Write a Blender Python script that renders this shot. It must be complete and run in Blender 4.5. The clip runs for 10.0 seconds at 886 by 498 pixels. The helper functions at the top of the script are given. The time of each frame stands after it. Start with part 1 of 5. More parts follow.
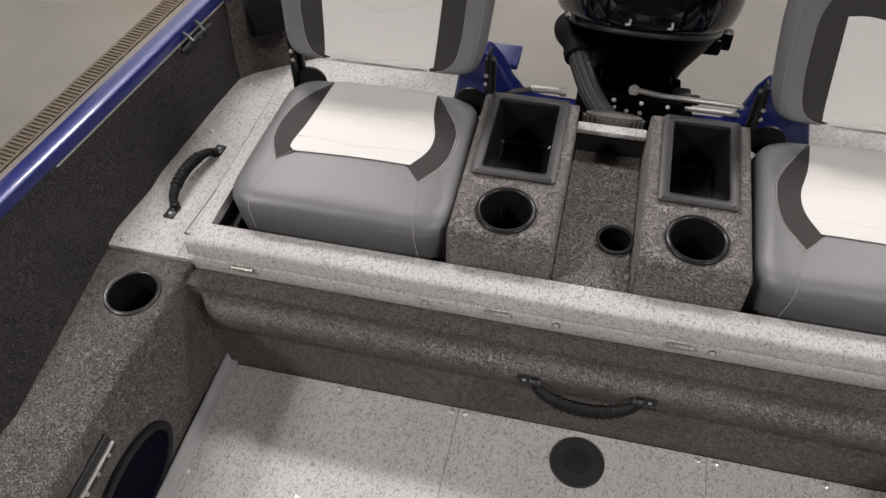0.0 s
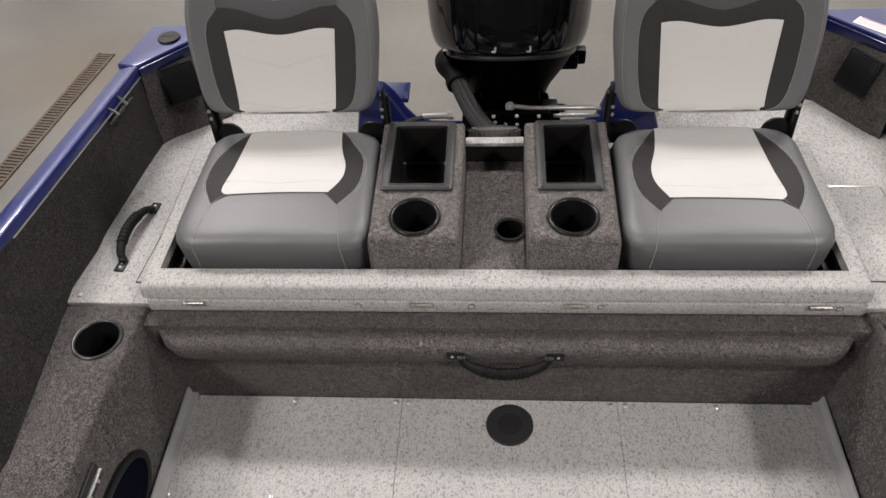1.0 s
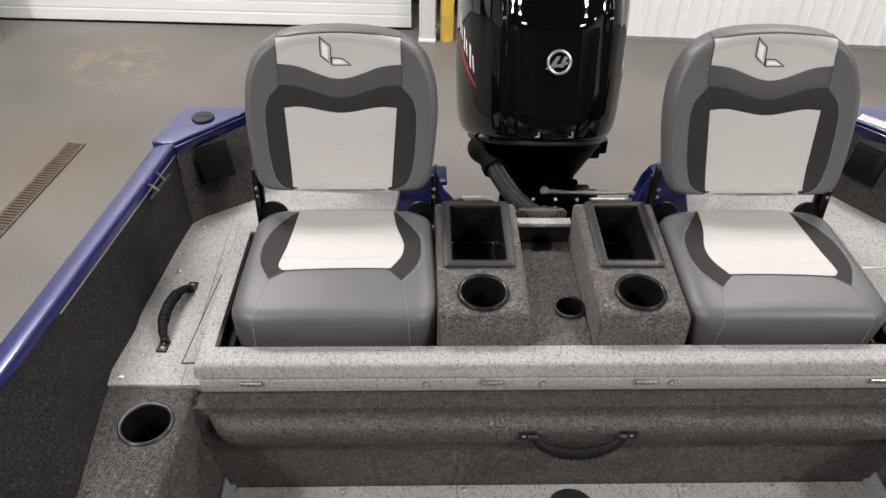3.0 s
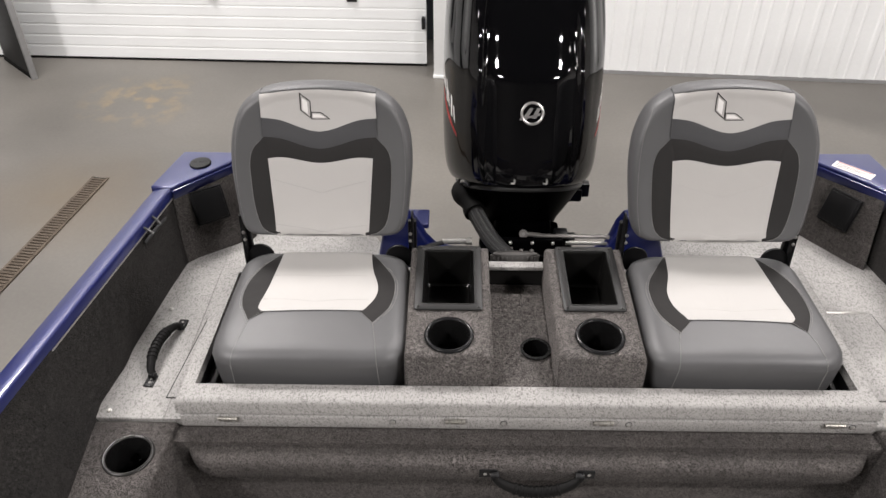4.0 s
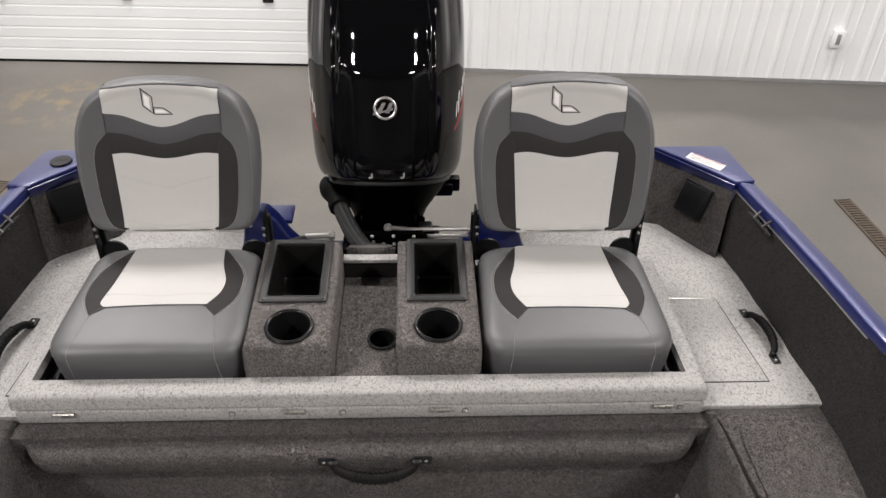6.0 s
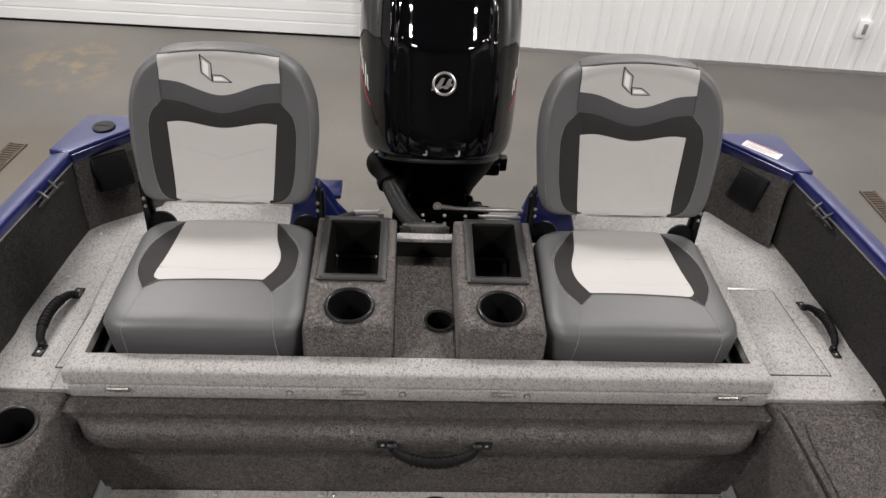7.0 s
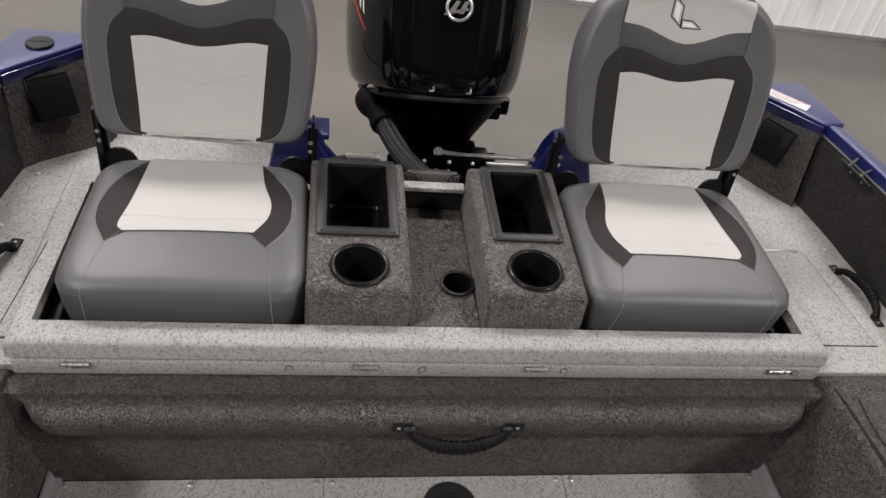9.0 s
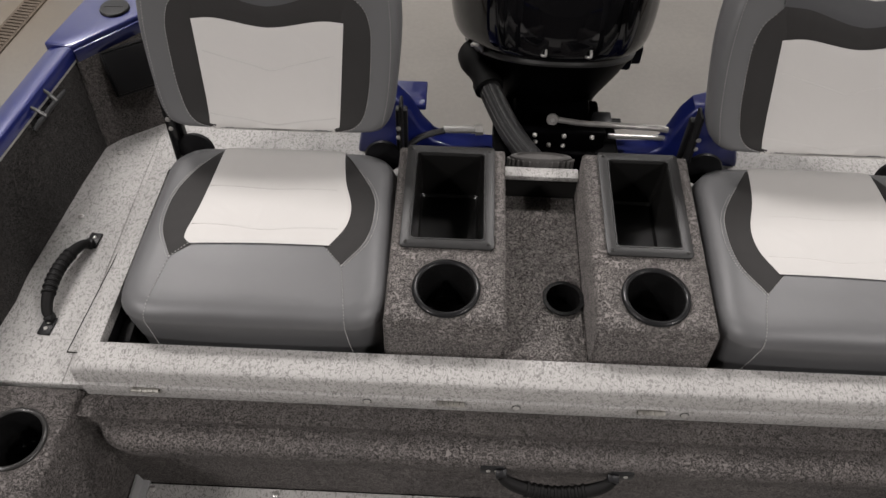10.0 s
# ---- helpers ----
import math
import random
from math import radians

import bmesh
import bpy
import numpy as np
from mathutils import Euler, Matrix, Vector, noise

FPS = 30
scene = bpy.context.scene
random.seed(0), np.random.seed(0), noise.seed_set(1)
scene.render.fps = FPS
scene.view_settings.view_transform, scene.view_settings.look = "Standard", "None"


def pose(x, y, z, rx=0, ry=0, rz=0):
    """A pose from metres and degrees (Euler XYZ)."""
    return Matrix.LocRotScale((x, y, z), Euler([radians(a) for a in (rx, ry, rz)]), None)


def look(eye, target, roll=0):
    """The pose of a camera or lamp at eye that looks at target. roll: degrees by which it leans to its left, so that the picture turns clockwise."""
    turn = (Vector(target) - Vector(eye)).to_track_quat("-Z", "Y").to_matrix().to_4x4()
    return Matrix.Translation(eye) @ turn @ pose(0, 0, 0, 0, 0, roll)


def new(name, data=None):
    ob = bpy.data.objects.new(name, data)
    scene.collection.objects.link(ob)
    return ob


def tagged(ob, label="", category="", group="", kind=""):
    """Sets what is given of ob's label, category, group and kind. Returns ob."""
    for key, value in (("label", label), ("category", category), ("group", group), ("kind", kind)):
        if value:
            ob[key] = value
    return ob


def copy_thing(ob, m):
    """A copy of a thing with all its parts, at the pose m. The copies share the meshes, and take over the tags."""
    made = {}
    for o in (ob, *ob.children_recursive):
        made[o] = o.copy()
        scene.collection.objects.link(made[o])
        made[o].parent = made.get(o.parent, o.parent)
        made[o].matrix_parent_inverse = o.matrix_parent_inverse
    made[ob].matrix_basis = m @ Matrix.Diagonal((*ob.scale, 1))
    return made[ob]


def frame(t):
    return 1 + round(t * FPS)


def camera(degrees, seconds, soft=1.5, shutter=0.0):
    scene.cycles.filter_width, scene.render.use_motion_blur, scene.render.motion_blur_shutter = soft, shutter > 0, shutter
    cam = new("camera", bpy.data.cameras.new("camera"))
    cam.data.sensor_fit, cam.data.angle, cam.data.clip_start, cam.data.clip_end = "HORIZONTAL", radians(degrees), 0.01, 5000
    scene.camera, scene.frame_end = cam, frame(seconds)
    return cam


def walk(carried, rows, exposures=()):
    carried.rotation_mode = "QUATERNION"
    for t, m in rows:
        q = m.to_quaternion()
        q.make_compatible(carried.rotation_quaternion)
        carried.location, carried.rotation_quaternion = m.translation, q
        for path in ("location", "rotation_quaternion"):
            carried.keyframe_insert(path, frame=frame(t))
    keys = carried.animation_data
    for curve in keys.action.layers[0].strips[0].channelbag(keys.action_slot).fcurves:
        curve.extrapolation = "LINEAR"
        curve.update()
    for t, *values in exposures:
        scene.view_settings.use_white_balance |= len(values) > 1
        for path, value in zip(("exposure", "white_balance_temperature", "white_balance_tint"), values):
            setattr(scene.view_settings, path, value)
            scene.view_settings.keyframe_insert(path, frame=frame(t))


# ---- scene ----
from mathutils.bvhtree import BVHTree

cam = camera(60.0, 10.0, soft=1.5)
PATH = [
    (0, (-0.044, -0.87, 1.449), (-0.367, 0.387, -0.072), -1.7),
    (0.2, (0.021, -0.954, 1.496), (-0.283, 0.287, -0.043), -2.8),
    (0.5, (0.081, -1.013, 1.523), (-0.162, 0.282, 0.017), -3.6),
    (1, (0.012, -1.093, 1.574), (-0.134, 0.279, 0.127), -4.3),
    (1.5, (-0.064, -1.084, 1.573), (-0.013, 0.352, 0.183), -0.4),
    (2, (-0.236, -1.03, 1.459), (-0.001, 0.459, 0.144), 3.4),
    (2.5, (-0.298, -1.078, 1.479), (-0.155, 0.471, 0.222), 3.9),
    (2.7, (-0.309, -1.097, 1.503), (-0.202, 0.451, 0.241), 2.6),
    (3.8, (-0.219, -1.196, 1.581), (-0.23, 0.42, 0.403), 0.6),
    (4, (-0.163, -1.175, 1.615), (-0.187, 0.426, 0.417), 0.0),
    (4.5, (0.044, -1.195, 1.619), (0.05, 0.413, 0.429), -1.1),
    (5, (0.163, -1.217, 1.631), (0.199, 0.396, 0.449), -1.0),
    (5.2, (0.174, -1.211, 1.627), (0.223, 0.4, 0.444), 0.6),
    (6.3, (0.075, -1.217, 1.611), (0.153, 0.38, 0.41), 1.2),
    (6.5, (0.048, -1.208, 1.611), (0.117, 0.38, 0.396), 1.3),
    (7, (-0.052, -1.171, 1.588), (0.05, 0.397, 0.351), 3.7),
    (7.5, (-0.146, -1.118, 1.559), (0.01, 0.429, 0.3), 5.3),
    (8, (-0.21, -1.076, 1.498), (0.024, 0.464, 0.244), 8.2),
    (8.2, (-0.216, -1.046, 1.494), (0.079, 0.476, 0.231), 9.9),
    (8.5, (-0.232, -1.033, 1.442), (0.101, 0.501, 0.202), 10.8),
    (8.7, (-0.248, -1.005, 1.415), (0.121, 0.521, 0.177), 12.0),
    (9, (-0.245, -0.965, 1.41), (0.075, 0.512, 0.1), 10.1),
    (9.2, (-0.225, -0.897, 1.429), (0.071, 0.491, 0.021), 6.6),
    (9.5, (-0.171, -0.8, 1.449), (0.01, 0.539, -0.025), 3.8),
    (9.7, (-0.156, -0.727, 1.468), (-0.031, 0.554, -0.064), 5.3),
    (10, (-0.159, -0.645, 1.436), (-0.187, 0.61, -0.121), 1.4),
]
EXPOSURE = [(0, 0.15), (0.5, 0.1), (1.5, 0.17), (2.7, 0.17), (3.8, 0.18), (5.2, 0.22), (6.3, 0.02), (7.0, -0.04), (7.5, -0.01), (8.5, -0.08), (9.5, -0.13), (10, -0.1)]
walk(cam, [(t, look(eye, target, roll)) for t, eye, target, roll in PATH], EXPOSURE)

# ------------------------------------------------------------------ light
world = bpy.data.worlds.new("hall_air")
world.use_nodes = True
scene.world = world
world.node_tree.nodes["Background"].inputs["Color"].default_value = (0.9, 0.95, 1.0, 1)
world.node_tree.nodes["Background"].inputs["Strength"].default_value = 0.01


def hall_lamp(x, y, watts, size=0.5, height=4.6):
    data = bpy.data.lights.new("high_bay_lamp", "AREA")
    data.shape, data.size, data.size_y, data.energy, data.color = "RECTANGLE", size, size * 0.6, watts, (1.0, 0.95, 0.935)
    ob = new("high_bay_lamp", data)
    ob.matrix_world = Matrix.Translation((x, y, height))
    return ob


# two lamps over the stern, two rows beside the bow, and dim ones down the hall
hall_lamp(-2.4, 2.6, 250, 1.3, 4.75)
hall_lamp(2.3, 2.6, 188, 1.3, 4.75)
hall_lamp(-4.0, -2.3, 205, 0.45)
hall_lamp(4.0, -2.3, 192, 0.45)
hall_lamp(-4.7, -4.4, 305, 1.2, 4.4)
hall_lamp(4.7, -4.4, 262, 1.2, 4.4)
for x, y in ((-7.2, -2.3), (7.2, -2.3), (-7.0, 0.6), (7.0, 0.6)):
    hall_lamp(x, y, 24, 0.6)
scene.view_settings.exposure = 0.0


# ------------------------------------------------------------------ materials
def material(name, color, rough=0.6, metal=0.0, vary=0.08, scale=8.0, bump=0.0, bump_scale=200.0, bump_dist=0.001, coat=0.0, shine=None, crumple=0.0):
    """A base colour with a broad and a fine variation, and a fine relief."""
    m = bpy.data.materials.new(name)
    m.use_nodes = True
    t = m.node_tree
    n, l = t.nodes, t.links
    b = n["Principled BSDF"]
    b.inputs["Roughness"].default_value, b.inputs["Metallic"].default_value = rough, metal
    if max(color) < 0.03 and not coat:
        b.inputs["Specular IOR Level"].default_value = 0.22
    if shine is not None:
        b.inputs["Specular IOR Level"].default_value = shine
    if coat:
        b.inputs["Coat Weight"].default_value = coat
        b.inputs["Coat Roughness"].default_value = 0.03
    co = n.new("ShaderNodeTexCoord")
    broad, fine = n.new("ShaderNodeTexNoise"), n.new("ShaderNodeTexNoise")
    broad.inputs["Scale"].default_value, broad.inputs["Detail"].default_value = scale, 4
    fine.inputs["Scale"].default_value, fine.inputs["Detail"].default_value = bump_scale, 3
    l.new(co.outputs["Object"], broad.inputs["Vector"])
    l.new(co.outputs["Object"], fine.inputs["Vector"])
    ramp = n.new("ShaderNodeValToRGB")
    ramp.color_ramp.elements[0].position, ramp.color_ramp.elements[1].position = 0.3, 0.7
    ramp.color_ramp.elements[0].color = (*[c * (1 - vary) for c in color], 1)
    ramp.color_ramp.elements[1].color = (*[min(1, c * (1 + vary)) for c in color], 1)
    l.new(broad.outputs["Fac"], ramp.inputs["Fac"])
    out = ramp.outputs["Color"]
    mix = n.new("ShaderNodeMix")
    mix.data_type, mix.blend_type = "RGBA", "MULTIPLY"
    mix.inputs["Factor"].default_value = min(1, vary * 2)
    l.new(out, mix.inputs["A"])
    l.new(fine.outputs["Fac"], mix.inputs["B"])
    bright = n.new("ShaderNodeMix")
    bright.data_type, bright.blend_type = "RGBA", "ADD"
    bright.inputs["Factor"].default_value = vary
    l.new(mix.outputs["Result"], bright.inputs["A"])
    l.new(ramp.outputs["Color"], bright.inputs["B"])
    l.new(bright.outputs["Result"], b.inputs["Base Color"])
    if bump:
        bm = n.new("ShaderNodeBump")
        bm.inputs["Strength"].default_value, bm.inputs["Distance"].default_value = bump, bump_dist
        l.new(fine.outputs["Fac"], bm.inputs["Height"])
        l.new(bm.outputs["Normal"], b.inputs["Normal"])
        if crumple:
            # soft folds of stretched vinyl
            fold, soft = n.new("ShaderNodeTexNoise"), n.new("ShaderNodeBump")
            fold.inputs["Scale"].default_value, fold.inputs["Detail"].default_value = 9, 2
            fold.inputs["Distortion"].default_value = 0.8
            soft.inputs["Strength"].default_value, soft.inputs["Distance"].default_value = crumple, 0.012
            l.new(co.outputs["Object"], fold.inputs["Vector"])
            l.new(fold.outputs["Fac"], soft.inputs["Height"])
            l.new(soft.outputs["Normal"], bm.inputs["Normal"])
    return m


def carpet_material(name, color, pile=125.0):
    """Short loop-pile marine carpet: worm-like tufts with dark gaps over a broad mottle."""
    m = bpy.data.materials.new(name)
    m.use_nodes = True
    t = m.node_tree
    n, l = t.nodes, t.links
    b = n["Principled BSDF"]
    b.inputs["Roughness"].default_value = 0.9
    b.inputs["Specular IOR Level"].default_value = 0.2
    co = n.new("ShaderNodeTexCoord")
    tuft, fine, broad = n.new("ShaderNodeTexNoise"), n.new("ShaderNodeTexNoise"), n.new("ShaderNodeTexNoise")
    for node, s, d in ((tuft, pile, 2.5), (fine, pile * 3.5, 2), (broad, 7.0, 4)):
        node.inputs["Scale"].default_value, node.inputs["Detail"].default_value = s, d
        l.new(co.outputs["Object"], node.inputs["Vector"])
    tuft.inputs["Distortion"].default_value = 1.6
    near = n.new("ShaderNodeMath")
    near.operation, near.inputs[1].default_value = "SUBTRACT", 0.5
    l.new(tuft.outputs["Fac"], near.inputs[0])
    away = n.new("ShaderNodeMath")
    away.operation = "ABSOLUTE"
    l.new(near.outputs["Value"], away.inputs[0])
    worm = n.new("ShaderNodeMapRange")
    worm.inputs["From Max"].default_value = 0.1
    worm.inputs["To Min"].default_value, worm.inputs["To Max"].default_value = 0.0, 1.0
    l.new(away.outputs["Value"], worm.inputs["Value"])
    r1 = n.new("ShaderNodeValToRGB")
    r1.color_ramp.elements[0].position, r1.color_ramp.elements[1].position = 0.05, 0.95
    r1.color_ramp.elements[0].color = (*[c * 0.34 for c in color], 1)
    r1.color_ramp.elements[1].color = (*[c * 1.34 for c in color], 1)
    l.new(worm.outputs["Result"], r1.inputs["Fac"])
    r2 = n.new("ShaderNodeValToRGB")
    r2.color_ramp.elements[0].position, r2.color_ramp.elements[1].position = 0.3, 0.72
    r2.color_ramp.elements[0].color, r2.color_ramp.elements[1].color = (0.88, 0.88, 0.885, 1), (1.07, 1.06, 1.05, 1)
    l.new(broad.outputs["Fac"], r2.inputs["Fac"])
    mix = n.new("ShaderNodeMix")
    mix.data_type, mix.blend_type = "RGBA", "MULTIPLY"
    mix.inputs["Factor"].default_value = 1
    l.new(r1.outputs["Color"], mix.inputs["A"])
    l.new(r2.outputs["Color"], mix.inputs["B"])
    l.new(mix.outputs["Result"], b.inputs["Base Color"])
    add = n.new("ShaderNodeMath")
    add.operation = "MULTIPLY_ADD"
    add.inputs[1].default_value = 0.6
    l.new(fine.outputs["Fac"], add.inputs[0])
    l.new(worm.outputs["Result"], add.inputs[2])
    bump = n.new("ShaderNodeBump")
    bump.inputs["Strength"].default_value, bump.inputs["Distance"].default_value = 0.9, 0.0035
    l.new(add.outputs["Value"], bump.inputs["Height"])
    l.new(bump.outputs["Normal"], b.inputs["Normal"])
    return m


def fleck_material(name, base, fleck, size=160.0):
    """Marine deck vinyl: pale grey with short wavy dark flecks."""
    m = bpy.data.materials.new(name)
    m.use_nodes = True
    t = m.node_tree
    n, l = t.nodes, t.links
    b = n["Principled BSDF"]
    b.inputs["Roughness"].default_value = 0.62
    co = n.new("ShaderNodeTexCoord")
    lines, mask, broad, grain = (n.new("ShaderNodeTexNoise") for _ in range(4))
    for node, s, d in ((lines, size, 1.5), (mask, size * 1.15, 1), (broad, 5.0, 3), (grain, size * 6, 2)):
        node.inputs["Scale"].default_value, node.inputs["Detail"].default_value = s, d
        l.new(co.outputs["Object"], node.inputs["Vector"])
    lines.inputs["Distortion"].default_value = 0.9
    # the strokes run mostly one way
    turn = n.new("ShaderNodeMapping")
    turn.inputs["Rotation"].default_value = (0.0, 0.0, radians(32))
    turn.inputs["Scale"].default_value = (1.25, 0.6, 1.0)
    l.new(co.outputs["Object"], turn.inputs["Vector"])
    l.new(turn.outputs["Vector"], lines.inputs["Vector"])
    off = n.new("ShaderNodeVectorMath")
    off.operation = "ADD"
    off.inputs[1].default_value = (3.7, 9.1, 5.3)
    l.new(co.outputs["Object"], off.inputs[0])
    l.new(off.outputs["Vector"], mask.inputs["Vector"])
    near = n.new("ShaderNodeMath")
    near.operation, near.inputs[1].default_value = "SUBTRACT", 0.5
    l.new(lines.outputs["Fac"], near.inputs[0])
    absn = n.new("ShaderNodeMath")
    absn.operation = "ABSOLUTE"
    l.new(near.outputs["Value"], absn.inputs[0])
    lr = n.new("ShaderNodeMapRange")
    lr.inputs["From Min"].default_value, lr.inputs["From Max"].default_value = 0.015, 0.07
    lr.inputs["To Min"].default_value, lr.inputs["To Max"].default_value = 1.0, 0.0
    l.new(absn.outputs["Value"], lr.inputs["Value"])
    mr = n.new("ShaderNodeMapRange")
    mr.inputs["From Min"].default_value, mr.inputs["From Max"].default_value = 0.4, 0.51
    l.new(mask.outputs["Fac"], mr.inputs["Value"])
    amount = n.new("ShaderNodeMath")
    amount.operation = "MULTIPLY"
    l.new(lr.outputs["Result"], amount.inputs[0])
    l.new(mr.outputs["Result"], amount.inputs[1])
    ground = n.new("ShaderNodeValToRGB")
    ground.color_ramp.elements[0].position, ground.color_ramp.elements[1].position = 0.3, 0.75
    ground.color_ramp.elements[0].color = (*[c * 0.9 for c in base], 1)
    ground.color_ramp.elements[1].color = (*[c * 1.06 for c in base], 1)
    l.new(broad.outputs["Fac"], ground.inputs["Fac"])
    mix = n.new("ShaderNodeMix")
    mix.data_type = "RGBA"
    mix.inputs["B"].default_value = (*fleck, 1)
    l.new(ground.outputs["Color"], mix.inputs["A"])
    l.new(amount.outputs["Value"], mix.inputs["Factor"])
    soft = n.new("ShaderNodeMix")
    soft.data_type, soft.blend_type = "RGBA", "OVERLAY"
    soft.inputs["Factor"].default_value = 0.35
    l.new(mix.outputs["Result"], soft.inputs["A"])
    l.new(grain.outputs["Fac"], soft.inputs["B"])
    l.new(soft.outputs["Result"], b.inputs["Base Color"])
    bump = n.new("ShaderNodeBump")
    bump.inputs["Strength"].default_value, bump.inputs["Distance"].default_value = 0.35, 0.0012
    l.new(grain.outputs["Fac"], bump.inputs["Height"])
    l.new(bump.outputs["Normal"], b.inputs["Normal"])
    return m


def concrete_material():
    """A sealed shop floor: blotches, faint tyre-dark patches and yellowed stains."""
    m = bpy.data.materials.new("sealed_concrete")
    m.use_nodes = True
    t = m.node_tree
    n, l = t.nodes, t.links
    b = n["Principled BSDF"]
    co = n.new("ShaderNodeTexCoord")
    broad, fine, stain, rough = (n.new("ShaderNodeTexNoise") for _ in range(4))
    for node, s, d in ((broad, 0.7, 5), (fine, 55.0, 5), (stain, 2.4, 4), (rough, 1.6, 4)):
        node.inputs["Scale"].default_value, node.inputs["Detail"].default_value = s, d
        l.new(co.outputs["Object"], node.inputs["Vector"])
    r1 = n.new("ShaderNodeValToRGB")
    r1.color_ramp.elements[0].position, r1.color_ramp.elements[1].position = 0.32, 0.7
    r1.color_ramp.elements[0].color, r1.color_ramp.elements[1].color = (0.1, 0.094, 0.085, 1), (0.166, 0.156, 0.14, 1)
    l.new(broad.outputs["Fac"], r1.inputs["Fac"])
    r2 = n.new("ShaderNodeValToRGB")
    r2.color_ramp.elements[0].position, r2.color_ramp.elements[1].position = 0.35, 0.7
    r2.color_ramp.elements[0].color, r2.color_ramp.elements[1].color = (0.94, 0.94, 0.94, 1), (1.04, 1.04, 1.03, 1)
    l.new(fine.outputs["Fac"], r2.inputs["Fac"])
    mul = n.new("ShaderNodeMix")
    mul.data_type, mul.blend_type = "RGBA", "MULTIPLY"
    mul.inputs["Factor"].default_value = 1
    l.new(r1.outputs["Color"], mul.inputs["A"])
    l.new(r2.outputs["Color"], mul.inputs["B"])
    # yellowed patch by the door
    spot = n.new("ShaderNodeVectorMath")
    spot.operation = "DISTANCE"
    spot.inputs[1].default_value = (-2.2, 3.42, -0.62)
    l.new(co.outputs["Object"], spot.inputs[0])
    near = n.new("ShaderNodeMapRange")
    near.inputs["From Min"].default_value, near.inputs["From Max"].default_value = 0.15, 0.45
    near.inputs["To Min"].default_value, near.inputs["To Max"].default_value = 1, 0
    l.new(spot.outputs["Value"], near.inputs["Value"])
    patch = n.new("ShaderNodeTexNoise")
    patch.inputs["Scale"].default_value, patch.inputs["Detail"].default_value = 9, 3
    l.new(co.outputs["Object"], patch.inputs["Vector"])
    pr = n.new("ShaderNodeMapRange")
    pr.inputs["From Min"].default_value, pr.inputs["From Max"].default_value = 0.48, 0.66
    pr.inputs["To Max"].default_value = 0.34
    l.new(patch.outputs["Fac"], pr.inputs["Value"])
    both = n.new("ShaderNodeMath")
    both.operation = "MULTIPLY"
    l.new(near.outputs["Result"], both.inputs[0])
    l.new(pr.outputs["Result"], both.inputs[1])
    yel = n.new("ShaderNodeMix")
    yel.data_type = "RGBA"
    yel.inputs["B"].default_value = (0.36, 0.25, 0.1, 1)
    l.new(both.outputs["Value"], yel.inputs["Factor"])
    l.new(mul.outputs["Result"], yel.inputs["A"])
    # brown rust marks round the drain
    by_drain, reach, rust = n.new("ShaderNodeVectorMath"), n.new("ShaderNodeMapRange"), n.new("ShaderNodeMix")
    by_drain.operation = "DISTANCE"
    by_drain.inputs[1].default_value = (-2.2, 2.25, -0.62)
    l.new(co.outputs["Object"], by_drain.inputs[0])
    reach.inputs["From Min"].default_value, reach.inputs["From Max"].default_value = 0.1, 0.6
    reach.inputs["To Min"].default_value, reach.inputs["To Max"].default_value = 0.9, 0
    l.new(by_drain.outputs["Value"], reach.inputs["Value"])
    patchy = n.new("ShaderNodeMath")
    patchy.operation = "MULTIPLY"
    l.new(reach.outputs["Result"], patchy.inputs[0])
    l.new(stain.outputs["Fac"], patchy.inputs[1])
    rust.data_type = "RGBA"
    rust.inputs["B"].default_value = (0.13, 0.098, 0.06, 1)
    l.new(patchy.outputs["Value"], rust.inputs["Factor"])
    l.new(yel.outputs["Result"], rust.inputs["A"])
    # darker band along the ribbed wall, fading in from the post
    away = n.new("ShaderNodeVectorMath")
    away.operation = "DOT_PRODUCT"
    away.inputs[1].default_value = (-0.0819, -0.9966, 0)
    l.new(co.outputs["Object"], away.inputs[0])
    near_wall = n.new("ShaderNodeMath")
    near_wall.operation = "MULTIPLY_ADD"
    near_wall.inputs[1].default_value = 0.55
    l.new(stain.outputs["Fac"], near_wall.inputs[0])
    l.new(away.outputs["Value"], near_wall.inputs[2])
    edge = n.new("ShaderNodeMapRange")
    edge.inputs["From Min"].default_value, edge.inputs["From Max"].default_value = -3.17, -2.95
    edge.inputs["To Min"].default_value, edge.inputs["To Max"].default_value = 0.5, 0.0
    l.new(near_wall.outputs["Value"], edge.inputs["Value"])
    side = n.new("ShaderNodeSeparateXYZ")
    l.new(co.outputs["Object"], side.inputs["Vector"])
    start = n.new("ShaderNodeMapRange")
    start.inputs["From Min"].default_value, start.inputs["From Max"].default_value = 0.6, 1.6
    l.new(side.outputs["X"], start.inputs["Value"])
    band_amount = n.new("ShaderNodeMath")
    band_amount.operation = "MULTIPLY"
    l.new(edge.outputs["Result"], band_amount.inputs[0])
    l.new(start.outputs["Result"], band_amount.inputs[1])
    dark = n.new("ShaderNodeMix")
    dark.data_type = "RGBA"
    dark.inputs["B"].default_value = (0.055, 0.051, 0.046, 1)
    l.new(band_amount.outputs["Value"], dark.inputs["Factor"])
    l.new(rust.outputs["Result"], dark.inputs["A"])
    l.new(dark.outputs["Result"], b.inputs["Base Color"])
    rr = n.new("ShaderNodeMapRange")
    rr.inputs["To Min"].default_value, rr.inputs["To Max"].default_value = 0.38, 0.62
    l.new(rough.outputs["Fac"], rr.inputs["Value"])
    l.new(rr.outputs["Result"], b.inputs["Roughness"])
    return m


